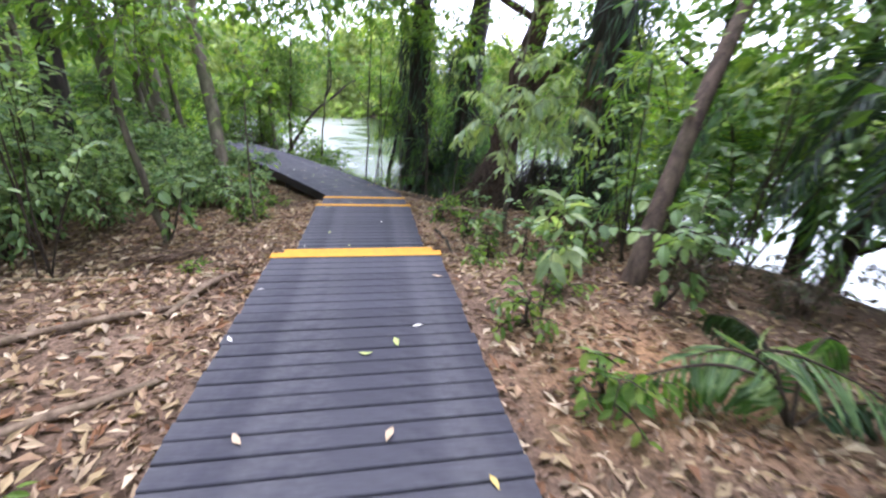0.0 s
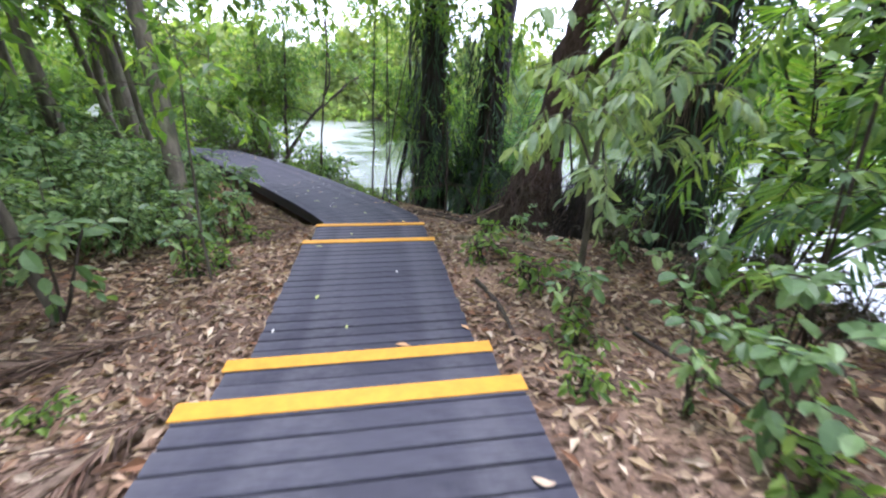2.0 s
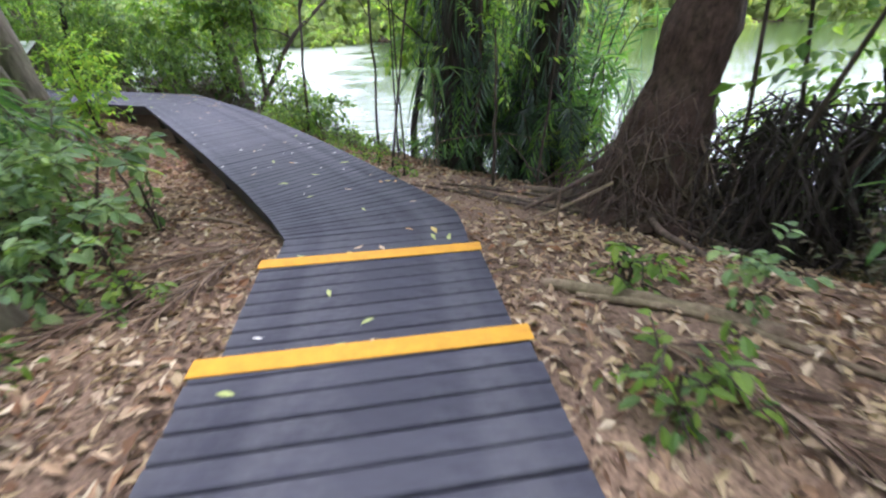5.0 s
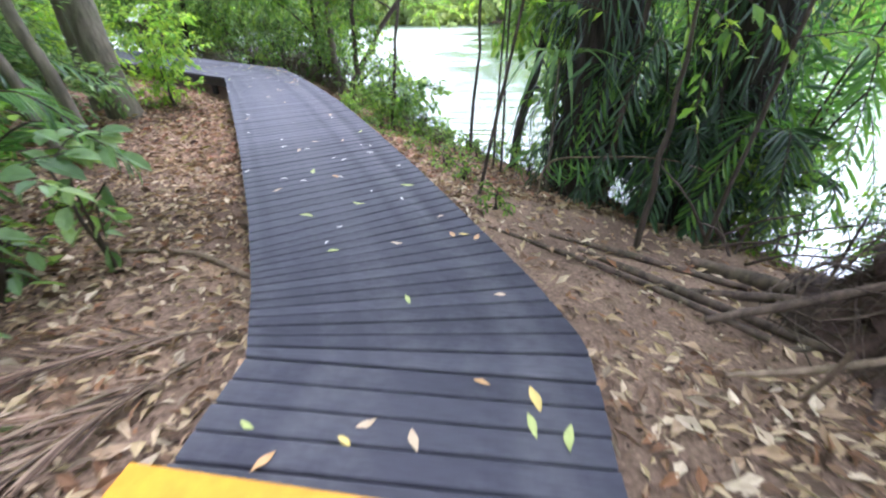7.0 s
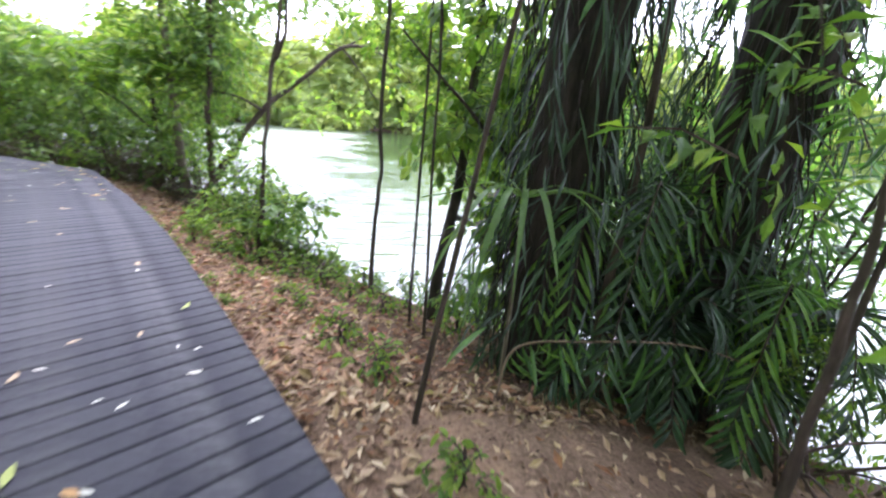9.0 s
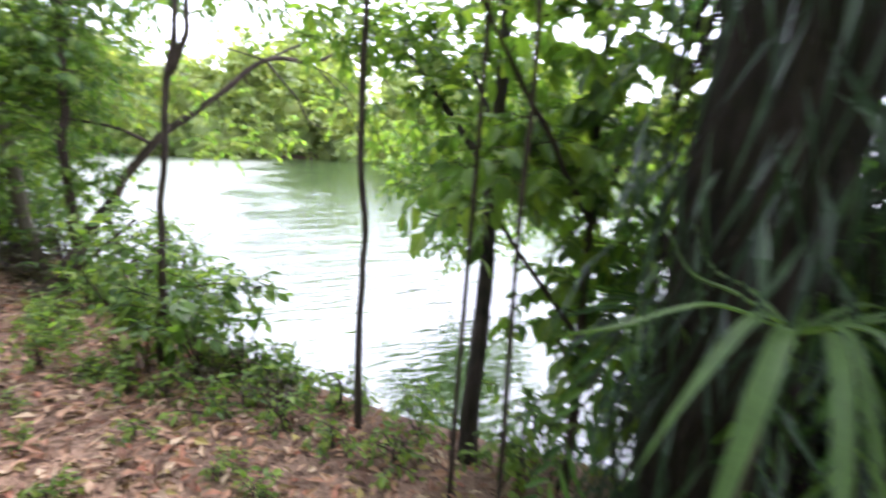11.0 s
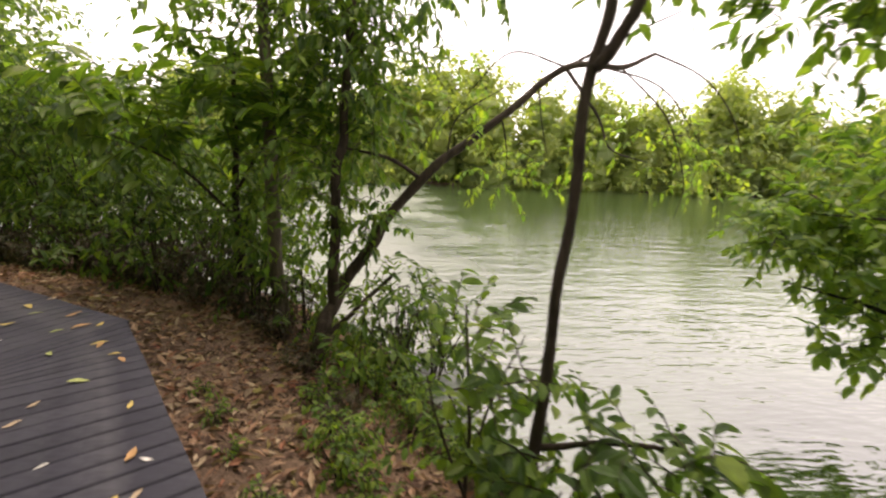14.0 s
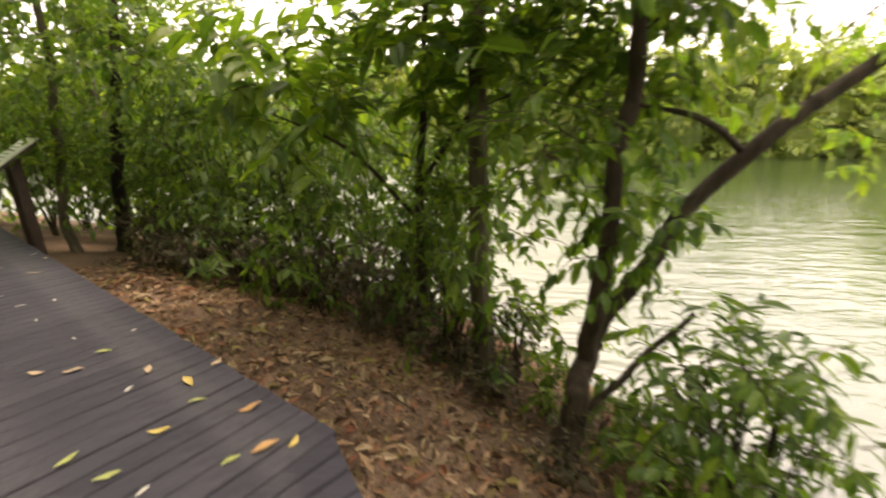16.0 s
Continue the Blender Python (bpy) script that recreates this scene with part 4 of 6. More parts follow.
plant("leafy_sapling", on_ground(1.15, 13.2), "leafy sapling with hanging bright leaves before the palms", "sapling",
      [[(0, 0, -0.1, 0.04), (0.1, 0.1, 0.9, 0.034), (0.2, 0.3, 1.9, 0.028), (0.3, 0.5, 3.4, 0.015)], [(0.12, 0.12, 1.1, 0.02), (-0.25, 0.45, 1.7, 0.014), (-0.5, 0.7, 2.2, 0.006)], [(0.2, 0.3, 1.8, 0.02), (0.6, 0.5, 2.3, 0.014), (0.9, 0.8, 2.5, 0.006)], [(0.2, 0.3, 1.9, 0.022), (-0.4, 0.0, 2.4, 0.016), (-1.0, -0.3, 2.9, 0.008)]],
      [(0.35, 0.6, 2.5, 0.55, 0.5, 0.4, 50), (0.55, 0.4, 1.8, 0.4, 0.4, 0.4, 34), (-0.35, 0.6, 2.2, 0.45, 0.4, 0.35, 34), (0.3, 0.35, 1.25, 0.35, 0.3, 0.3, 22), (0.0, 0.5, 3.1, 0.7, 0.6, 0.35, 44), (0.75, 0.1, 2.6, 0.4, 0.4, 0.4, 28), (0.55, 0.0, 1.1, 0.35, 0.3, 0.3, 20)],
      M_LEAF_MID, M_BARK_THIN, 66, twig=0.36, per=9, leaf=0.16, ratio=0.46, hang=0.6, fine=True)

# ---------- repeated shrubs and trees ----------
def shrub_stems(rng, n, spread, height, r=0.012):
    out = []
    for _ in range(n):
        a, s = rng.random() * 6.283, spread * rng.random()
        hh = height * (0.6 + 0.5 * rng.random())
        out.append([(rng.normal() * 0.05, rng.normal() * 0.05, -0.08, r * 1.2), (math.cos(a) * s * 0.4, math.sin(a) * s * 0.4, hh * 0.45, r), (math.cos(a) * s, math.sin(a) * s, hh, r * 0.45)])
    return out


def shrub_kind(label, seed, height, spread, twigs, mat, leaf, group, stems=5, bark=None, per=9, hang=0.4, ratio=0.42, twig=0.4, fine=False, name="shrub", low=0.25):
    rng = np.random.RandomState(seed)
    cl = []
    for k in range(6):
        a, s = rng.random() * 6.283, spread * 0.55 * rng.random()
        cl.append((math.cos(a) * s, math.sin(a) * s, height * (low + (1 - low) * (k + 0.5) / 6), spread * 0.55, spread * 0.55, height * 0.16, twigs // 6))
    return plant(name, (0, 0, -50), label, "shrub", shrub_stems(rng, stems, spread * 0.7, height), cl, mat, bark or M_BARK_THIN, seed, group, 6, twig=twig, per=per, leaf=leaf, ratio=ratio, hang=hang, fine=fine)


def scatter(proto, places, seed, first=True, sink=0.03, size=(0.8, 1.2)):
    """Stands copies of a plant on the ground; the first place takes the plant itself."""
    rng = np.random.RandomState(seed)
    for k, pl in enumerate(places):
        x, y = pl[0], pl[1]
        s = pl[2] if len(pl) > 2 else size[0] + (size[1] - size[0]) * rng.random()
        ob = proto if k == 0 else copy_thing(proto, Matrix.Identity(4))
        ob.location = (x, y, gz(x, y) - sink)
        ob.rotation_euler = (0, 0, rng.random() * 6.283)
        ob.scale = (s, s, s)


bank_shrub = shrub_kind("leafy green shrub growing along the bank", 71, 0.9, 0.55, 30, M_LEAF_MID, 0.12, "bank shrubs", fine=True)
scatter(bank_shrub, [(-2.75, 16.15, 0.5), (-1.9, 16.6, 0.4), (-1.95, 15.5, 0.4), (-2.55, 15.55, 0.45), (-2.75, 17.75, 0.5), (-2.95, 18.35, 0.55), (-2.6, 17.3, 0.45), (-3.35, 18.45, 0.5), (-1.3, 15.5, 0.35), (-0.55, 14.95, 0.35), (0.4, 14.05, 0.5), (0.9, 13.3, 0.6),
                     (-3.6, 18.9, 1.0), (0.05, 14.75, 0.35), (1.2, 13.6, 0.7)], 1)
arching_shrub = shrub_kind("sparse arching shrub leaning out over the water", 77, 1.3, 0.85, 44, M_LEAF_DARK, 0.15, "arching shrubs", 6, per=10, hang=0.5, ratio=0.33, twig=0.5, fine=True, low=0.15)
scatter(arching_shrub, [(-2.3, 16.75, 0.4), (-2.4, 17.75, 0.92), (-2.3, 18.3, 0.85), (-2.0, 18.0, 0.8), (-1.6, 16.4, 0.4), (-4.2, 18.9, 0.9), (-5.6, 19.4, 0.9), (-6.9, 20.1, 0.9)], 21)
low_weed = shrub_kind("small low weed with bright green leaves", 72, 0.24, 0.2, 24, M_LEAF_MID, 0.07, "low weeds", 3, twig=0.16, per=6, fine=True, low=0.15)
scatter(low_weed, [(-1.05, 15.55, 1.3), (-0.75, 15.2, 1.4), (-0.45, 14.95, 1.2), (-0.15, 14.7, 1.2), (-1.4, 15.75, 1.3), (-0.95, 15.3, 1.0), (-0.6, 15.05, 1.1), (-2.25, 17.45, 1.4), (-2.1, 17.1, 1.2), (-1.9, 16.8, 1.3), (-1.75, 16.3, 1.2), (-1.15, 14.6), (-0.9, 14.75), (-0.6, 14.35), (-1.5, 14.95), (-1.8, 15.05), (-0.3, 14.0), (-2.15, 15.4), (0.1, 13.7), (-2.6, 16.1), (-2.9, 16.6), (-3.1, 17.0), (1.2, 3.9, 0.9), (1.5, 4.6), (1.25, 6.4, 1.3), (1.5, 5.6, 1.4), (-1.55, 6.5, 1.0),
                    (-1.3, 1.3, 0.8), (-1.75, 6.4, 1.0), (1.35, 1.75, 1.2), (1.2, 2.6), (1.7, 3.1), (-2.0, 7.2, 1.2), (-1.7, 8.0), (1.6, 7.4), (-2.8, 9.3, 1.3), (-3.3, 10.2), (0.35, 10.9, 0.9), (0.0, 12.0, 1.0), (-0.3, 12.6, 1.0), (-0.75, 13.4, 0.8), (2.5, 4.1), (-1.6, 4.1, 0.7)] + [(P2[0] + N2[0] * w + D2[0] * u, P2[1] + N2[1] * w + D2[1] * u, k) for u, w, k in ((4.2, 1.85, 0.5), (4.9, 1.8, 0.6), (5.6, 1.82, 0.5), (6.2, 1.85, 0.55), (6.8, 1.8, 0.5), (7.4, 1.75, 0.6), (7.9, 1.7, 0.5), (8.4, 1.68, 0.6), (8.8, 1.65, 0.5), (5.3, 2.3, 0.6), (6.5, 2.4, 0.7), (7.7, 2.5, 0.7), (8.6, 2.6, 0.8), (4.5, 2.5, 0.6))], 2)

# dense growth behind the last bend
wall_shrub = shrub_kind("tall dense dark green bush beyond the bend", 73, 2.6, 1.25, 190, M_LEAF_DARK, 0.16, "bushes beyond the bend", 7, per=10, hang=0.6, ratio=0.34, twig=0.5, low=0.28)
scatter(wall_shrub, [(-4.5, 19.7, 0.75), (-6.4, 20.6, 1.05), (-7.6, 21.3, 1.2), (-5.6, 21.0, 0.9), (-8.6, 22.0, 1.3), (-4.3, 20.6, 0.8), (-6.7, 21.9, 0.85), (-10.5, 22.8, 1.0), (-11.8, 21.9, 1.0), (-13.0, 23.5, 1.2), (-9.6, 23.6, 1.0)], 3)
# brightness of backlit distant foliage is put into the leaf colour here
light_bush = shrub_kind("distant bush with backlight put into its light green leaf colour", 74, 2.2, 1.2, 170, M_LEAF_LIGHT, 0.17, "sunlit bushes", 6, per=9, low=0.1)
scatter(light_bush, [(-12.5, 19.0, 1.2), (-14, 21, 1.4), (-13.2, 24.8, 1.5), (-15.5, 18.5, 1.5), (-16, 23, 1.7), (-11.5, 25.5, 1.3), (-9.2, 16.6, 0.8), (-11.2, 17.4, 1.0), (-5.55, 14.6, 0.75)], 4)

# dry brush at the foot of those bushes
brush = shrub_kind("low tangle of dry stems and browning leaves", 78, 0.8, 0.7, 66, M_LEAF_DULL, 0.11, "dry brush under the bushes", 14, M_ROOT, 8, 0.4, 0.4, 0.36, name="dry_brush", low=0.08)
scatter(brush, [(-8.4, 20.6, 0.9), (-7.6, 20.2, 0.8), (-6.9, 20.1, 0.9), (-6.3, 20.0, 0.8), (-5.7, 19.75, 0.9), (-5.1, 19.5, 0.8), (-4.6, 19.15, 0.8), (-4.1, 18.85, 0.7), (-3.75, 18.5, 0.6), (-7.2, 20.8, 1.1), (-6.0, 20.5, 1.1), (-5.0, 20.1, 1.1), (-9.2, 21.2, 1.0), (-3.3, 17.7, 0.4), (-2.9, 16.9, 0.35), (-1.2, 15.15, 0.4), (-0.7, 14.7, 0.35), (3.0, 3.0, 0.5), (3.5, 2.5, 0.6), (3.4, 3.6, 0.6), (3.7, 4.4, 0.6), (3.0, 4.6, 0.5), (3.2, 5.4, 0.6), (3.9, 5.3, 0.7), (3.1, 6.5, 0.6), (3.5, 7.2, 0.7), (3.4, 1.4, 0.6)], 25)

# leafy shrub reaching over the shore
z = gz(-2.0, 15.95)
plant("shore_shrub", (-2.0, 15.95, z - 0.03), "open shrub with rounded dark leaves reaching over the shore", "shrub",
      [[(0, 0, -0.08, 0.016), (0.03, 0.05, 0.6, 0.012), (-0.02, 0.1, 1.4, 0.006)], [(0.02, 0.02, 0.3, 0.011), (0.2, 0.15, 0.8, 0.008), (0.4, 0.25, 1.15, 0.004)], [(0.02, 0, 0.2, 0.011), (-0.15, -0.1, 0.7, 0.008), (-0.25, -0.15, 1.1, 0.004)]],
      [(0, 0.05, 1.25, 0.22, 0.2, 0.2, 9), (0.25, 0.15, 0.95, 0.28, 0.25, 0.2, 12), (-0.18, -0.1, 0.95, 0.22, 0.2, 0.2, 9), (0.1, 0, 0.6, 0.35, 0.3, 0.25, 14), (0.45, 0.25, 0.75, 0.25, 0.25, 0.2, 9)],
      M_LEAF_MID, M_BARK_THIN, 85, "", 6, twig=0.3, per=7, leaf=0.11, ratio=0.5, hang=0.3, fine=True)

# broad-leaved tree arching over the litter past the bend
plant("broadleaf_tree", on_ground(-4.55, 19.35), "small tree with broad bright green leaves past the bend", "tree",
      [[(0, 0, -0.2, 0.06), (0.05, 0, 0.8, 0.05), (0.1, -0.1, 1.7, 0.04), (0.2, -0.2, 3.2, 0.02)], [(0.08, 0, 1.2, 0.025), (-0.5, -0.3, 1.9, 0.018), (-1.1, -0.4, 2.2, 0.008)], [(0.1, -0.1, 1.6, 0.025), (0.6, -0.4, 2.2, 0.018), (1.1, -0.6, 2.3, 0.008)]],
      [(-0.7, -0.3, 2.2, 0.7, 0.5, 0.35, 30), (0.7, -0.4, 2.4, 0.6, 0.5, 0.35, 26), (0.1, -0.2, 3.0, 0.8, 0.7, 0.4, 34), (-1.3, 0.0, 2.8, 0.6, 0.6, 0.4, 20)],
      M_LEAF_MID, M_BARK_THIN, 83, twig=0.55, per=11, leaf=0.24, ratio=0.36, hang=0.3, pinnate=True, fine=True)

# undergrowth left of the first stretch
understorey = shrub_kind("leafy forest shrub with broad dull green leaves", 75, 1.7, 0.95, 150, M_LEAF_BLUE, 0.15, "forest undergrowth", 6, per=9, hang=0.3, ratio=0.45, twig=0.42, low=0.3)
left = []
rng = np.random.RandomState(12)
for _ in range(64):
    x, y = -2.5 - 8.5 * rng.random() ** 1.2, -3 + 22 * rng.random()
    lim = -4.9 + 0.08 * y if y < 9 else -3.0 - (y - 9) * 0.66 - 1.0
    if x < lim and not (y > 13 and x > -10.5):
        left.append((x, y, 0.7 + 0.75 * rng.random()))
scatter(understorey, [(-2.7, 6.9, 0.5), (-3.3, 5.9, 0.65), (-2.9, 7.9, 0.6), (-3.4, 8.8, 0.8), (-3.7, 4.9, 0.75), (-2.8, 8.6, 0.7), (-3.5, 7.4, 0.8), (-4.3, 6.2, 0.9), (-5.7, 10.9, 0.8), (-6.1, 12.9, 0.9)] + left, 5)

rng = np.random.RandomState(13)
right = []
for x, y, s in ((5.2, 1.6, 0.7), (4.4, 0.4, 1.0), (6.2, 1.6, 1.3), (5.6, 8.6, 0.7), (5.0, 10.2, 0.7), (6.5, 0.0, 1.2), (4.8, 9.0, 0.65), (3.15, 11.5, 0.5), (3.5, 12.0, 0.6), (3.35, 12.7, 0.7), (2.6, 13.1, 0.7), (3.9, 11.0, 0.5)):
    right.append((x, y, s))
river_bush = shrub_kind("riverside bush with arching leafy twigs", 76, 2.3, 1.2, 190, M_LEAF_MID, 0.14, "riverside bushes", 7, per=10, hang=0.55, ratio=0.36, twig=0.5, low=0.2)
scatter(river_bush, right, 6)

# young light-leaved tree by the upper steps
z = gz(2.05, 5.6)
plant("young_tree", (2.05, 5.6, z), "young tree with drooping pale green compound leaves", "tree",
      [[(0, 0, -0.1, 0.035), (-0.05, -0.05, 0.7, 0.03), (-0.1, -0.1, 1.6, 0.022), (0.0, -0.1, 2.6, 0.014), (0.1, -0.1, 3.4, 0.006)],
       [(-0.08, -0.08, 1.1, 0.014), (-0.35, -0.25, 1.5, 0.01), (-0.6, -0.4, 1.6, 0.005)], [(-0.1, -0.1, 1.5, 0.014), (0.3, -0.3, 1.9, 0.01), (0.65, -0.4, 1.95, 0.004)], [(0, -0.1, 2.2, 0.012), (-0.4, 0.0, 2.7, 0.008), (-0.7, 0.0, 2.8, 0.004)]],
      [(-0.35, -0.25, 1.7, 0.42, 0.35, 0.2, 20), (0.35, -0.35, 1.85, 0.42, 0.35, 0.22, 18), (-0.1, -0.1, 2.3, 0.5, 0.4, 0.25, 9), (0.1, -0.1, 3.1, 0.6, 0.5, 0.3, 8), (0.1, -0.3, 1.25, 0.4, 0.3, 0.15, 8)],
      M_LEAF_PALE, M_BARK_GREY, 81, twig=0.4, per=12, leaf=0.17, ratio=0.27, hang=0.75, pinnate=True, fine=True)

plant("broad_leaf_seedling", on_ground(1.34, 2.62), "knee-high seedling with broad pale green leaves", "sapling",
      [[(0, 0, -0.08, 0.008), (0.0, -0.03, 0.45, 0.006), (-0.02, -0.1, 0.9, 0.004)]],
      [(-0.02, -0.1, 0.9, 0.1, 0.1, 0.07, 4), (0.05, -0.06, 0.72, 0.12, 0.1, 0.06, 3)],
      M_LEAF_PALE, M_BARK_THIN, 86, "", 6, twig=0.14, per=4, leaf=0.16, ratio=0.52, hang=0.2, fine=True)
bank_sapling = shrub_kind("waist-high bank sapling with rounded leaves", 84, 1.05, 0.4, 16, M_LEAF_MID, 0.15, "bank saplings", 3, per=6, hang=0.35, ratio=0.52, twig=0.28, fine=True, name="sapling", low=0.4)
scatter(bank_sapling, [(-1.3, 15.35, 0.95), (-1.0, 15.5, 0.8), (-1.75, 15.4, 0.6), (-0.6, 15.2, 0.5), (-2.75, 17.2, 0.6)], 23)
sap = shrub_kind("waist-high sapling with broad pale leaves beside the deck", 82, 0.85, 0.35, 15, M_LEAF_BLUE, 0.14, "saplings beside the deck", 2, per=6, hang=0.3, ratio=0.5, twig=0.25, fine=True, name="sapling", low=0.45)
scatter(sap, [(2.2, 3.75, 1.0), (-2.15, 9.4, 1.2), (-2.5, 9.0, 1.3), (-2.0, 8.4, 0.9), (1.75, 3.3, 0.75), (1.55, 3.6, 0.7), (1.5, 4.75, 0.75), (2.8, 6.1, 0.9), (2.45, 2.75, 1.0), (-2.35, 5.45, 1.15), (-1.75, 6.2, 0.8), (-2.3, 7.4, 1.0), (2.6, 4.9, 1.0), (-1.95, 7.9, 0.8), (3.0, 3.4, 1.1), (-2.55, 8.6, 1.0), (1.9, 6.9, 0.55)], 7)

tall_sapling = shrub_kind("tall open sapling with layered mid-green leaves", 87, 2.5, 0.95, 48, M_LEAF_BLUE, 0.13, "tall saplings on the bank", 4, per=8, hang=0.35, ratio=0.42, twig=0.4, fine=True, name="sapling", low=0.42)
scatter(tall_sapling, [(3.1, 4.3, 0.85), (3.7, 3.3, 0.85), (-2.9, 4.2, 0.75), (-3.6, 5.4, 0.9)], 26)

# feather palm lying low by the start, and more of them among the trees
root = thing("low_palm", on_ground(2.3, 1.5), "low feather palm with arching dark green fronds", "palm")
rng = np.random.RandomState(91)
for pts, count, ln, droop, mat in (
        ([(0, 0, 0.02, 0.012), (-0.12, 0.05, 0.26, 0.011), (-0.42, 0.14, 0.36, 0.009), (-0.78, 0.2, 0.28, 0.006), (-0.98, 0.2, 0.18, 0.003)], 30, 0.26, 1.3, M_FROND),
        ([(0, 0, 0.02, 0.012), (-0.1, 0.1, 0.3, 0.011), (-0.3, 0.2, 0.4, 0.009), (-0.55, 0.22, 0.36, 0.004)], 20, 0.3, 0.5, M_LEAF_BLUE),
        ([(0, 0, 0.02, 0.012), (-0.12, 0.2, 0.34, 0.011), (-0.02, 0.1, 0.42, 0.009), (0.18, -0.12, 0.36, 0.006), (0.34, -0.32, 0.2, 0.003)], 20, 0.34, 0.4, M_LEAF_BLUE),
        ([(0, 0, 0.02, 0.012), (0.15, 0.15, 0.3, 0.011), (0.45, 0.3, 0.36, 0.008), (0.8, 0.42, 0.22, 0.003)], 26, 0.26, 0.9, M_FROND),
        ([(0, 0, 0.02, 0.012), (0.1, 0.3, 0.28, 0.011), (0.2, 0.65, 0.3, 0.008), (0.3, 0.95, 0.16, 0.003)], 26, 0.24, 1.0, M_FROND_SHADED),
        ([(0, 0, 0.02, 0.012), (0.2, -0.05, 0.22, 0.011), (0.5, -0.2, 0.22, 0.008), (0.75, -0.35, 0.08, 0.003)], 24, 0.24, 0.9, M_FROND_SHADED)):
    stalk, leafs = frond(rng, pts, count, ln, 0.03, droop, 0.7)
    fr = part("frond", make_mesh("frond", *leafs, mat), root)
    part("stalk", make_mesh("stalk", *stalk, M_BARK_THIN, True), fr)
# lit fronds: the first palm gets its brightness from the pale leaf colour
palm("feather_palm", on_ground(5.2, 6.2), "feather palm with tall arching fronds by the water", 11, 92, M_LEAF_LIGHT, 1.35, 3.0, 36, 0.5, 0.045)
palm("feather_palm", on_ground(5.0, 4.7), "feather palm with dark comb-like fronds on the bank", 12, 95, None, 1.5, 2.7, 52, 0.5, 0.032)
palm("feather_palm", on_ground(4.6, 2.5), "feather palm with dark comb-like fronds on the bank", 10, 96, M_FROND_SHADED, 1.2, 2.4, 48, 0.45, 0.03)
palm("feather_palm", on_ground(-3.75, 9.8), "young feather palm with blue-green fronds among saplings", 9, 97, None, 0.85, 1.5, 40, 0.34, 0.028)
palm("feather_palm", on_ground(-7.3, 11.3), "feather palm with long drooping fronds among trees", 11, 93, None, 2.0, 2.3, 36, 0.6, 0.05)
palm("feather_palm", on_ground(-6.4, 8.6), "feather palm with long drooping fronds among trees", 9, 94, None, 1.5, 1.8, 34, 0.5, 0.045)

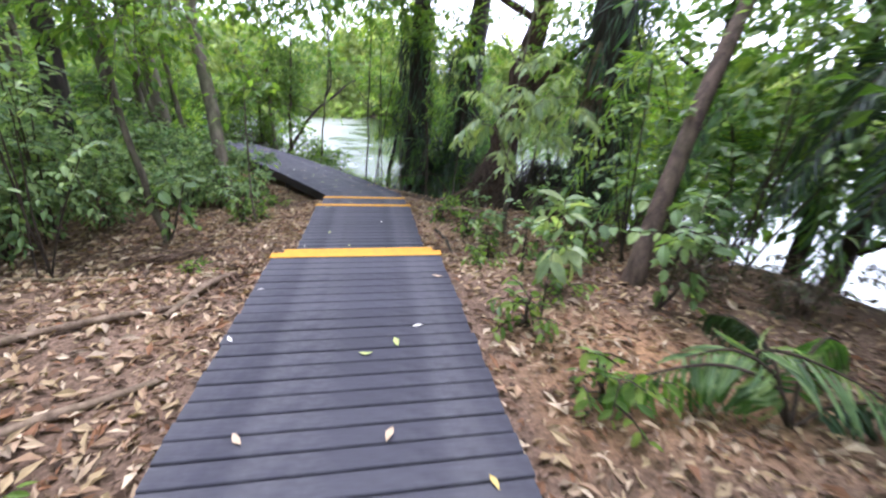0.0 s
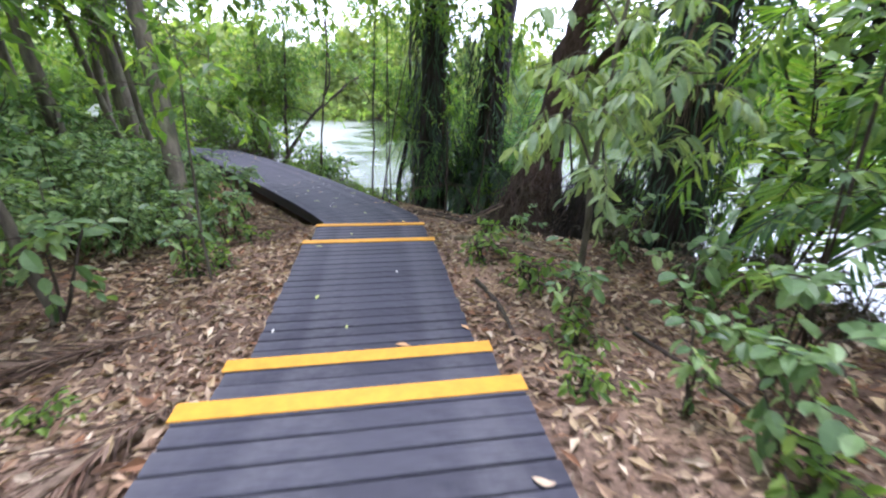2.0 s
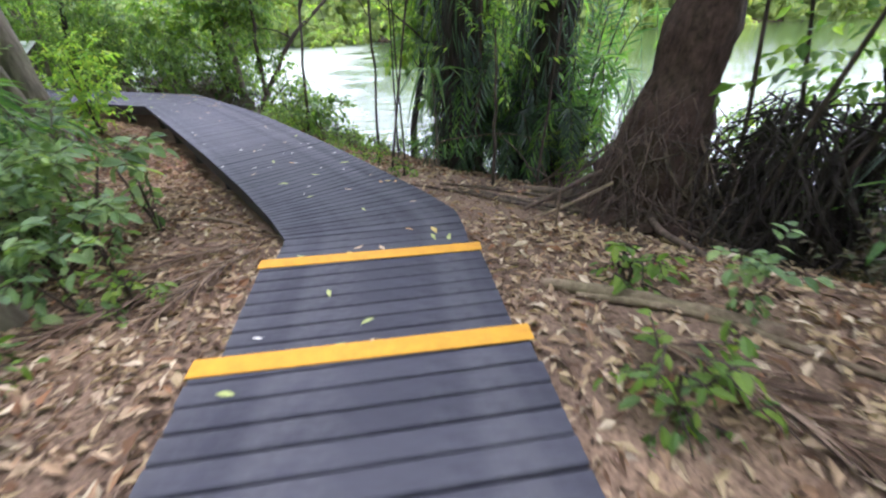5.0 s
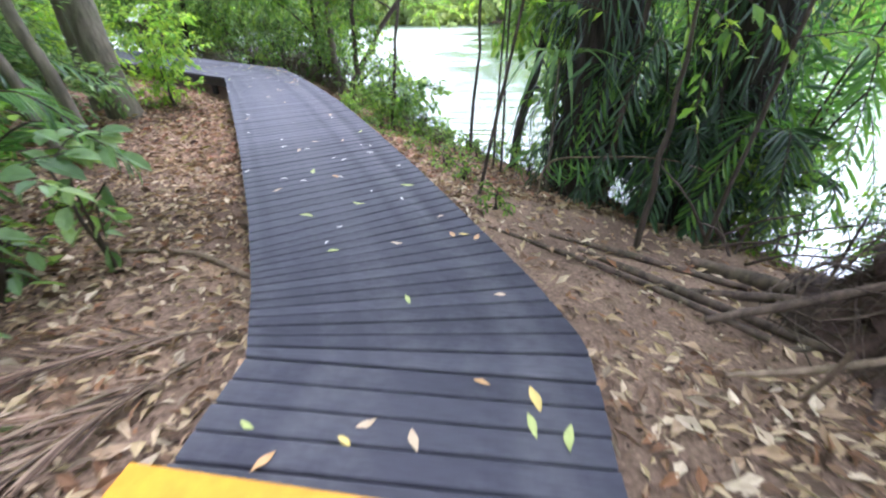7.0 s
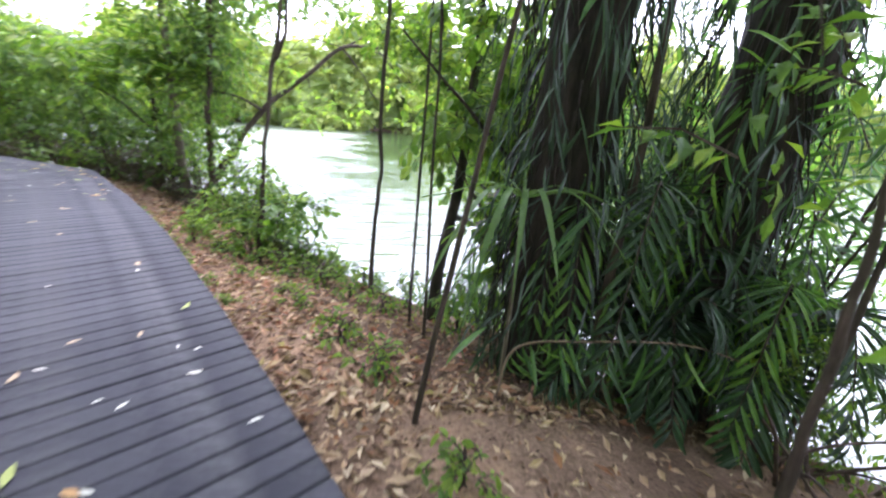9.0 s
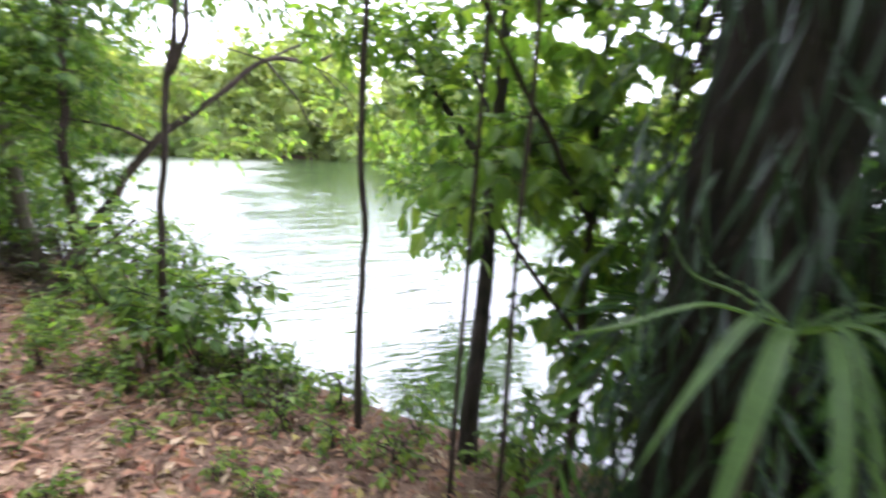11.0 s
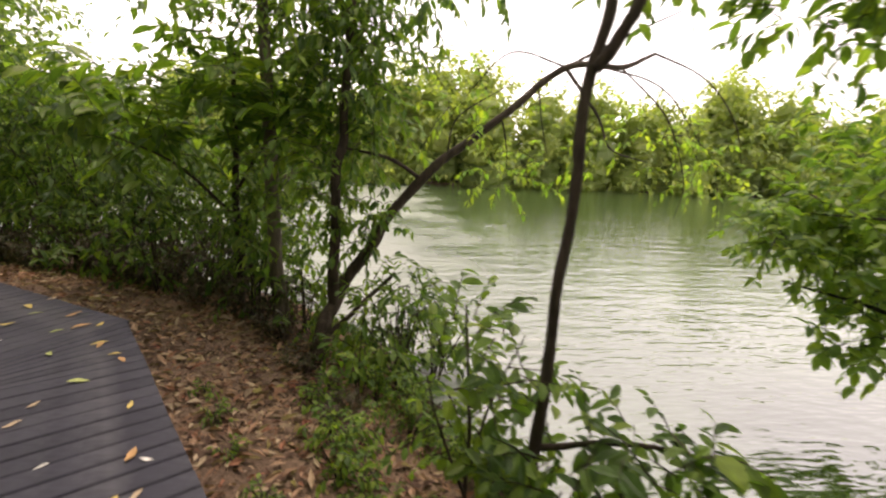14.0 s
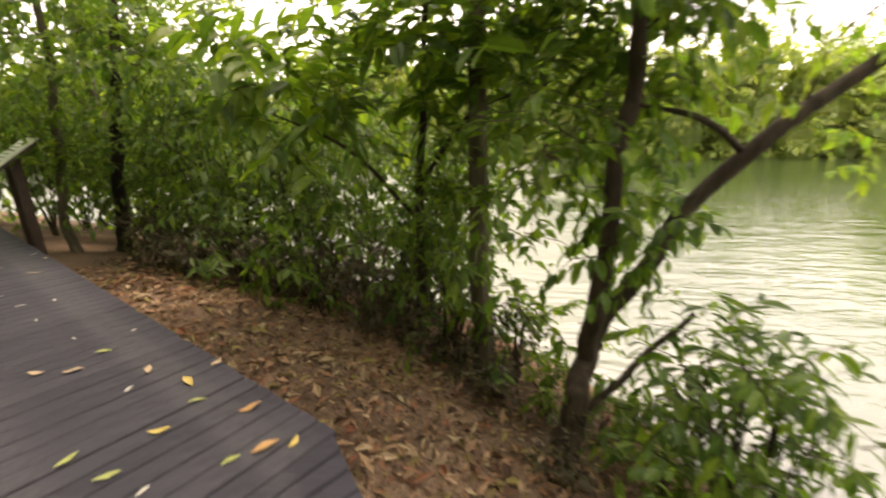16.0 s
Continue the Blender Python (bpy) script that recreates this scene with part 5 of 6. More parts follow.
# trunks left of the walk
for nm, x, y, pts, mat, seed, lab in (
    ("forest_tree", -2.42, 7.85, [(0, 0, -0.2, 0.17), (-0.05, 0.1, 0.4, 0.125), (-0.25, 0.6, 1.7, 0.11), (-0.5, 1.0, 3.6, 0.09), (-0.4, 1.2, 6.0, 0.05)], M_BARK_GREY, 101, "grey-brown forest tree leaning a little away"),
    ("forest_tree", -4.29, 11.58, [(0, 0, -0.2, 0.08), (-0.1, 0.0, 1.0, 0.065), (-0.35, 0.1, 2.6, 0.05), (-0.5, 0.2, 5.0, 0.03)], M_BARK_GREY, 102, "slim pale forest tree beside the deck"),
    ("forest_tree", -4.72, 11.62, [(0, 0, -0.2, 0.07), (-0.2, 0.0, 1.0, 0.06), (-0.6, 0.1, 2.6, 0.05), (-0.9, 0.2, 5.0, 0.03)], M_BARK_GREY, 103, "slim pale forest tree beside the deck"),
    ("forest_tree", -5.75, 13.75, [(0, 0, -0.2, 0.3), (-0.05, 0, 0.6, 0.22), (-0.25, 0.2, 2.4, 0.19), (-0.5, 0.3, 5.0, 0.14), (-0.5, 0.3, 7, 0.08)], M_BARK_GREY, 104, "thick furrowed grey forest tree by the bend"),
    ("forest_tree", -5.4, 13.2 - 4.5, [(0, 0, -0.2, 0.24), (0, 0, 0.6, 0.19), (0.1, 0.2, 2.4, 0.17), (0.1, 0.3, 5.0, 0.13), (0.2, 0.3, 7, 0.08)], M_BARK_DARK, 105, "dark upright forest tree in the undergrowth"),
    ("forest_tree", -2.42, 5.45, [(0, 0, -0.1, 0.05), (-0.1, 0.05, 0.6, 0.04), (-0.25, 0.1, 1.5, 0.035), (-0.3, 0.1, 3.4, 0.02)], M_BARK_GREY, 106, "thin grey sapling in the leaf litter"),
    ("forest_tree", -1.55, 6.2, [(0, 0, -0.1, 0.016), (-0.02, 0.05, 0.6, 0.013), (0.0, 0.1, 1.3, 0.011), (0.05, 0.1, 2.2, 0.006)], M_BARK_GREY, 107, "thin grey sapling in the leaf litter"),
    ("forest_tree", -3.85, 18.75, [(0, 0, -0.2, 0.11), (-0.05, 0.1, 0.8, 0.085), (-0.1, 0.2, 2.4, 0.075), (-0.1, 0.3, 5.0, 0.05)], M_BARK_GREY, 108, "grey leafy tree standing near the water"),
    ("forest_tree", -9.6, 21.05, [(0, 0, -0.2, 0.1), (0.05, 0.1, 0.8, 0.085), (0.3, 0.1, 2.0, 0.075), (0.7, 0.2, 4.0, 0.05)], M_BARK_DARK, 109, "dark slim tree past the end of the deck"),
    ("forest_tree", -9.9, 20.65, [(0, 0, -0.2, 0.08), (-0.2, 0.1, 0.8, 0.06), (0.1, 0.1, 2.0, 0.05), (0.2, 0.2, 4.0, 0.04)], M_BARK_GREY, 110, "pale slim tree past the end of the deck"),
    ("forest_tree", 2.55, 3.29, [(0, 0, -0.2, 0.14), (0.04, 0.03, 0.15, 0.1), (0.49, 0.38, 1.24, 0.082), (1.21, 0.92, 2.45, 0.072), (2.18, 1.61, 3.9, 0.06), (2.79, 2.06, 4.87, 0.03)], M_ROOT, 112, "pale brown forest tree leaning out toward the river"),
    ("forest_tree", 5.4, 7.3, [(0, 0, -0.2, 0.14), (0.3, 0.1, 1.2, 0.11), (0.65, 0.2, 2.1, 0.1), (1.35, 0.4, 3.7, 0.08), (2.2, 0.5, 6, 0.05)], M_BARK_DARK, 111, "dark leaning tree over the riverbank"),
):
    top = pts[-1]
    mid = pts[-2]
    r = (0.7 if pts[0][3] > 0.06 else 0.2) + pts[0][3] * 7
    k = int(45 + pts[0][3] * 650) if pts[0][3] > 0.03 else 10
    plant(nm, on_ground(x, y, 0.02), lab, "tree", [pts], [(top[0], top[1], top[2], r, r, r * 0.6, k), (mid[0] + 0.3, mid[1] - 0.2, (mid[2] + top[2]) / 2, r, r, r * 0.7, k)] + ([(mid[0], mid[1], mid[2] * 0.75, 0.55, 0.55, 0.7, 40)] if seed in (109, 110) else [(0.9, 0.1, 2.9, 0.7, 0.6, 0.8, 90), (0.2, 0.6, 3.6, 0.9, 0.8, 0.7, 90), (0.6, -0.3, 2.1, 0.5, 0.4, 0.5, 50), (-0.1, 0.2, 1.6, 0.45, 0.45, 0.7, 50)] if seed == 108 else []),
          M_LEAF_MID, mat, seed, "forest trees", 12, twig=0.5, per=9, leaf=0.15)

# forest further off
def canopy_tree(seed, height, mat, leaf, bark, label, group, k=180, low=0.38, wide=2.4, category="tree", name="forest_tree"):
    rng = np.random.RandomState(seed)
    lean = rng.normal() * 0.3
    stems = [[(0, 0, -0.3, 0.2), (0, 0, 0.5, 0.15), (lean * 0.5, 0.1, height * 0.45, 0.12), (lean, 0.2, height * 0.9, 0.05)]]
    cl = []
    for b in range(7):
        a = b * 2.4 + rng.random()
        h0 = height * (low + (0.9 - low) * b / 7)
        q = wide * (0.9 - 0.5 * b / 7)
        e = (lean * 0.7 + math.cos(a) * q * 0.7, math.sin(a) * q * 0.7, h0 + 0.6)
        stems.append([(lean * 0.6, 0.1, h0 - 0.4, 0.05), (e[0] * 0.55, e[1] * 0.55, h0 + 0.1, 0.035), (*e, 0.012)])
        cl.append((*e, wide * 0.5, wide * 0.5, height * 0.11, k // 8))
    cl.append((lean, 0.2, height * 0.95, wide * 0.5, wide * 0.5, height * 0.1, k // 8))
    return plant(name, (0, 0, -50), label, category, stems, cl, mat, bark, seed, group, 9, twig=min(leaf * 4.5, 1.6), per=8, leaf=leaf, ratio=0.5, hang=0.4, twiggy=False)


# added trees, mostly out of view, whose crowns block sky light over the boards
high = canopy_tree(123, 8.0, M_LEAF_MID, 0.28, M_BARK_GREY, "tall forest tree, mostly out of view, added to shade the walk", "canopy trees", 460, 0.62, 3.8)
scatter(high, [(-3.4, -1.4, 0.95), (3.0, -1.8, 0.95), (3.9, 0.6, 0.9), (-5.8, 4.0, 0.95), (-7.4, 11.2, 1.0), (-8.6, 14.6, 0.95), (-5.2, 10.4, 0.85), (-12.2, 18.2, 1.0), (0.6, -4.6, 1.0), (-6.6, 14.2, 0.9)], 22)
wood_a = canopy_tree(121, 7.5, M_LEAF_MID, 0.27, M_BARK_GREY, "tall leafy forest tree behind the undergrowth", "background trees")
wood_b = canopy_tree(122, 6.0, M_LEAF_DARK, 0.25, M_BARK_DARK, "dark leafy forest tree behind the undergrowth", "background trees", low=0.25)
rng = np.random.RandomState(14)
pa, pb = [], []
for _ in range(42):
    x, y = -6.5 - 14 * rng.random(), -9 + 34 * rng.random()
    if y > 15.0 and x > -13:
        continue
    (pa if rng.random() < 0.5 else pb).append((x, y, 0.8 + 0.5 * rng.random()))
for x, y in ((5.0, -3.5), (3.0, -6.5), (-2.5, -6.0), (-4.5, -3.0), (0.5, -9.0), (6.5, -1.0), (-1.0, -12.0), (6.8, 3.6)):
    pa.append((x, y, 0.9 + 0.2 * rng.random()))
for x, y in ((5.7, 4.3), (5.3, 8.9), (5.2, 2.6), (6.3, 3.2)):
    pb.append((x, y, 0.68 + 0.1 * rng.random()))
for x, y in ((6.9, 4.6), (6.6, 1.2), (5.9, 6.9)):
    pb.append((x, y, 0.95))
for x, y in ((-12.0, 23.6), (-14.5, 21.2)):
    pa.append((x, y, 0.85))
for x, y in ((-13.5, 26.0),):
    pb.append((x, y, 0.9 + 0.25 * rng.random()))
scatter(wood_a, pa, 8)
scatter(wood_b, pb, 9)

# far bank
far_a = canopy_tree(131, 9.0, M_LEAF_FAR, 0.62, M_BARK_GREY, "yellow-green tree on the far river bank", "far bank trees", 270, 0.04, 3.4)
far_b = canopy_tree(132, 7.5, M_LEAF_FAR, 0.62, M_BARK_GREY, "yellow-green tree on the far river bank", "far bank trees", 270, 0.02, 3.6)
for tree, seed, height, wide, low in ((far_a, 133, 9.0, 3.4, 0.04), (far_b, 134, 7.5, 3.6, 0.02)):
    # closed inner foliage of the crown, in uneven tufts
    rng = np.random.RandomState(seed)
    tufts = []
    for b in range(16):
        a, h = b * 2.4 + rng.random(), low + 0.06 + (0.86 - low) * b / 16
        q, r = wide * (0.62 - 0.42 * h) * rng.random() ** 0.5, wide * (0.42 - 0.18 * h)
        c = np.array([math.cos(a) * q, math.sin(a) * q, height * h])
        prof = [(math.sin(t), -math.cos(t)) for t in np.linspace(0.15, math.pi - 0.1, 9)]
        v, f = tube([(c[0], c[1], c[2] + k * r, max(s * r, 0.02)) for s, k in prof], 9, 1, 0.22, rng)
        tufts.append((v + rng.normal(size=v.shape) * r * 0.09, f))
    tagged(part("inner_foliage", make_mesh("inner_foliage", *merge(tufts), M_LEAF_FAR), tree), kind="stuff")
rng = np.random.RandomState(15)
fa, fb = [], []
for k in range(46):
    x = -75 + 155 * (k + rng.random()) / 46
    (fa if k % 2 else fb).append((x, 53.5 + 3 * rng.random() + 0.02 * x, 0.85 + 0.35 * rng.random()))
for k in range(10):
    x = -60 + 130 * (k + rng.random()) / 10
    (fa if k % 3 else fb).append((x, 60 + 5 * rng.random(), 1.0 + 0.35 * rng.random()))
scatter(far_a, fa, 10)
scatter(far_b, fb, 11)

# ---------- interpretive sign ----------
sx, sy = -10.35, 20.45
sign = thing("information_sign", (sx, sy, TOP), "slanted pale information board on a dark post by the deck", "sign")
def box(a, b):
    v = [(x, y, z) for z in (a[2], b[2]) for x, y in ((a[0], a[1]), (b[0], a[1]), (b[0], b[1]), (a[0], b[1]))]
    return np.array(v, dtype=float), np.array([[3, 2, 1, 0], [4, 5, 6, 7]] + [[k, (k + 1) % 4, 4 + (k + 1) % 4, 4 + k] for k in range(4)])
part("post", make_mesh("post", *box((-0.32, -0.05, -0.5), (-0.24, 0.05, 1.0)), M_SIGN_POST), sign)
part("post", make_mesh("post", *box((0.24, -0.05, -0.5), (0.32, 0.05, 1.0)), M_SIGN_POST), sign)
for nm, lo, hi, mt, dz in (("frame", (-0.52, -0.36, -0.03), (0.52, 0.36, 0.0), M_SIGN_POST, 0), ("panel", (-0.49, -0.33, 0.0), (0.49, 0.33, 0.012), M_SIGN_FACE, 0)):
    ob = part(nm, make_mesh(nm, *box(lo, hi), mt), sign)
    ob.matrix_local = pose(0, 0, 1.05, 38, 0, 0)
for k in range(6):
    ob = part("print_bar", make_mesh("print_bar", *box((-0.42, 0.2 - k * 0.07, 0.012), (0.05 + 0.05 * (k % 3), 0.225 - k * 0.07, 0.014)), M_SIGN_INK), sign)
    ob.matrix_local = pose(0, 0, 1.05, 38, 0, 0)
sign.rotation_euler = (0, 0, radians(-29))

# ---------- sticks and logs ----------
def stick(name, pts, label, mat=None, seed=1, sides=7):
    rng = np.random.RandomState(seed)
    x0, y0 = pts[0][:2]
    z0 = gz(x0, y0)
    loc = [(x - x0, y - y0, gz(x, y) - z0 + h, r) for x, y, h, r in pts]
    ob = new(name, make_mesh(name, *tube(loc, sides, 6, 0.12, rng), mat or M_STICK, True))
    ob.location = (x0, y0, z0)
    return tagged(ob, label, "log" if "log" in name else "stick")


stick("fallen_log", [(1.1, 7.55, 0.03, 0.035), (1.5, 7.2, 0.04, 0.05), (2.0, 6.7, 0.03, 0.045)], "long grey fallen log lying in leaf litter", seed=2)
stick("fallen_log", [(1.25, 7.35, 0.02, 0.02), (1.7, 6.95, 0.02, 0.025), (2.3, 6.3, 0.02, 0.015)], "long grey fallen log lying in leaf litter", seed=3)
stick("fallen_branch", [(1.62, 9.45, 0.03, 0.025), (2.0, 9.4, 0.25, 0.028), (2.5, 9.35, 0.55, 0.025)], "bare branch propped against the tree roots", M_ROOT, 4)
stick("fallen_branch", [(1.9, 10.3, 0.03, 0.05), (2.5, 9.9, 0.1, 0.06), (3.2, 9.3, 0.15, 0.05)], "thick root-like branch lying on the bank", M_ROOT, 5)
stick("fallen_branch", [(1.0, 10.2, 0.01, 0.02), (1.6, 9.75, 0.03, 0.03), (2.3, 9.2, 0.03, 0.03)], "bare root snaking over the soil", M_ROOT, 6)
stick("fallen_branch", [(0.8, 10.4, 0.01, 0.015), (1.4, 10.2, 0.03, 0.022), (2.2, 10.0, 0.03, 0.025)], "bare root snaking over the soil", M_ROOT, 7)
stick("fallen_branch", [(-1.2, 3.1, 0.02, 0.02), (-2.0, 2.6, 0.03, 0.025), (-2.9, 1.9, 0.03, 0.015)], "crooked dead branch in leaf litter", seed=8)
stick("fallen_branch", [(-1.5, 3.9, 0.02, 0.015), (-2.3, 3.7, 0.03, 0.02), (-3.2, 3.9, 0.03, 0.015)], "crooked dead branch in leaf litter", seed=9)
stick("fallen_branch", [(-1.0, 2.2, 0.02, 0.02), (-1.7, 1.7, 0.03, 0.03), (-2.3, 1.0, 0.03, 0.02)], "crooked dead branch in leaf litter", seed=10)
stick("fallen_branch", [(-1.35, 9.6, 0.02, 0.018), (-1.9, 9.75, 0.03, 0.02), (-2.5, 9.6, 0.02, 0.012)], "short dead branch beside the raised deck", seed=11)
stick("fallen_branch", [(2.05, 4.8, 0.01, 0.018), (1.92, 4.0, 0.07, 0.016), (1.72, 3.0, 0.2, 0.009)], "long dark dead branch lying on the slope", M_BARK_THIN, 12)
stick("fallen_branch", [(1.05, 5.9, 0.02, 0.02), (1.12, 5.3, 0.03, 0.024), (1.1, 4.7, 0.02, 0.014)], "dark dead branch beside the deck edge", M_BARK_THIN, 13)
stick("fallen_branch", [(1.42, 8.87, 0.06, 0.014), (1.8, 8.84, 0.22, 0.018), (2.25, 8.82, 0.48, 0.016)], "pale bare branch propped on the roots", seed=14)
stick("fallen_branch", [(1.71, 8.8, 0.0, 0.012), (1.7, 8.74, 0.2, 0.012), (1.68, 8.7, 0.4, 0.009)], "short pale broken stick in the soil", seed=15)
stick("fallen_branch", [(0.3, 10.4, 0.0, 0.012), (0.8, 10.1, 0.02, 0.018), (1.3, 9.8, 0.03, 0.022), (1.9, 9.3, 0.05, 0.024)], "bare root snaking over the soil", M_ROOT, 16)
stick("fallen_branch", [(-0.95, 4.2, 0.02, 0.02), (-1.15, 3.5, 0.04, 0.03), (-1.3, 2.9, 0.02, 0.022)], "grey dead branch beside the steps", seed=17)

# dry branches tangled at the foot of the palms
rng = np.random.RandomState(24)
for k in range(16):
    x, y = 2.1 + 1.3 * rng.random(), 10.2 + 1.2 * rng.random()
    a, ln, h = rng.random() * 6.283, 0.5 + 0.7 * rng.random(), 0.2 + 0.6 * rng.random()
    stick("dead_branch", [(x, y, -0.03, 0.014), (x + math.cos(a) * ln * 0.5, y + math.sin(a) * ln * 0.5, h * 0.6, 0.011), (x + math.cos(a) * ln, y + math.sin(a) * ln, h, 0.005)], "dry bare branch sticking out of the bank", M_ROOT, 30 + k, 5)

# withered fronds shed beside the boards
for x, y, turn, ln, seed in ((-1.05, 8.75, 250, 1.1, 61), (-1.25, 8.5, 232, 1.2, 62), (-1.15, 8.95, 215, 1.0, 63), (-1.0, 4.35, 262, 0.9, 64), (-1.5, 5.1, 200, 1.0, 65), (-1.9, 2.6, 160, 1.1, 66), (1.3, 6.9, 300, 0.9, 67)):
    rng = np.random.RandomState(seed)
    z0, ca, sa = gz(x, y), math.cos(radians(turn)), math.sin(radians(turn))
    pts = [(ca * ln * k, sa * ln * k, gz(x + ca * ln * k, y + sa * ln * k) - z0 + 0.035 + 0.03 * math.sin(3.1 * k), 0.010 - 0.007 * k) for k in (0, 0.33, 0.66, 1.0)]
    root = thing("dead_palm_frond", (x, y, z0), "withered brown palm frond lying on leaf litter", "palm frond", "withered fronds")
    stalk, leafs = frond(rng, pts, 30, 0.3, 0.016, 0.05, 0.3)
    tagged(part("leaflet_mass", make_mesh("leaflet_mass", *leafs, M_DEBRIS), root), kind="stuff")
    part("stalk", make_mesh("stalk", *stalk, M_STICK, True), root)

# ---------- leaf litter ----------
def litter(seed, n, x0, x1, y0, y1, size, keep):
    rng = np.random.RandomState(seed)
    x, y = x0 + (x1 - x0) * rng.random(n), y0 + (y1 - y0) * rng.random(n)
    ok = keep(x, y, rng) & (ground_height(x, y) > -1.75)
    x, y = x[ok], y[ok]
    m = len(x)
    p = np.stack([x, y, ground_height(x, y) + 0.004 + 0.03 * rng.random(m)], 1)
    a = rng.random(m) * 6.283
    d = np.stack([np.cos(a), np.sin(a), rng.normal(size=m) * 0.34], 1)
    nr = np.stack([rng.normal(size=m) * 0.45, rng.normal(size=m) * 0.45, np.ones(m)], 1)
    s = size * (0.5 + 0.9 * rng.random(m))
    return blades(p, d, nr, s, s * (0.2 + 0.26 * rng.random(m)), 0.16, 0.3)


def beside(x, y, rng):
    """More leaves close to the walk; none under it."""
    q = np.stack([x, y], 1)
    inside = (np.abs(x) < HALF) & (y < 8.7)
    inside |= over_walk(x, y)
    edge = np.where(y < 8.7, np.abs(x), np.abs((q - P2) @ N2 - HALF))
    bare = np.where((x > 0.7) & (y < 4.0), 0.7, np.where((x > 0.2) & (y > 9.0) & (y < 11.6), 0.24, 1.0))
    bare = bare * (0.8 + 0.2 * np.sin(x * 2.3 + 1.3 * np.sin(y * 1.9)) * np.sin(y * 2.7 + x))
    return ~inside & (rng.random(len(x)) < bare * np.exp(-np.clip(edge - 2.2, 0, None) / 2.5))


v1 = litter(1, 98000, -8, 5, -2, 12, 0.102, beside)
v2 = litter(2, 46000, -9, 2, 11.6, 20.5, 0.108, beside)
v3 = litter(3, 130000, -6, 4, -1.5, 18.5, 0.04, beside)
tagged(new("leaf_litter", make_mesh("leaf_litter", *v3, M_DEBRIS)), "crumbled brown leaf fragments strewn over the soil", "leaf litter", kind="stuff")
tagged(new("leaf_litter", make_mesh("leaf_litter", *v1, M_LITTER)), "dry tan and brown dead leaves covering the soil", "leaf litter", kind="stuff")
tagged(new("leaf_litter", make_mesh("leaf_litter", *v2, M_LITTER_RED)), "reddish brown dead leaves covering the riverbank", "leaf litter", kind="stuff")

# ---------- fallen leaves on the boards ----------
def fallen_mesh(k, length, width, mat):
    rng = np.random.RandomState(200 + k)
    st = smooth_path([(-0.5, 0.06, 0.0), (-0.3, 0.5, 0.0), (0.0, 0.95, 0.0), (0.3, 0.6, 0.0), (0.5, 0.03, 0.0)], 3)
    v = []
    for t, w, _ in st:
        curl = 0.07 * math.sin((t + 0.5) * 3 + k) ** 2 + 0.02
        for s in (-1, 0, 1):
            v.append((t * length, s * max(w, 0.02) * width / 2 + 0.06 * length * math.sin(t * 3 + k), curl * length + (abs(s) * 0.10 * width) + 0.002))
    m = np.arange(len(st) - 1) * 3
    f = np.concatenate([np.stack([m + c, m + c + 3, m + c + 4, m + c + 1], 1) for c in (0, 1)])
    return make_mesh("fallen_leaf", v, f, mat, True)


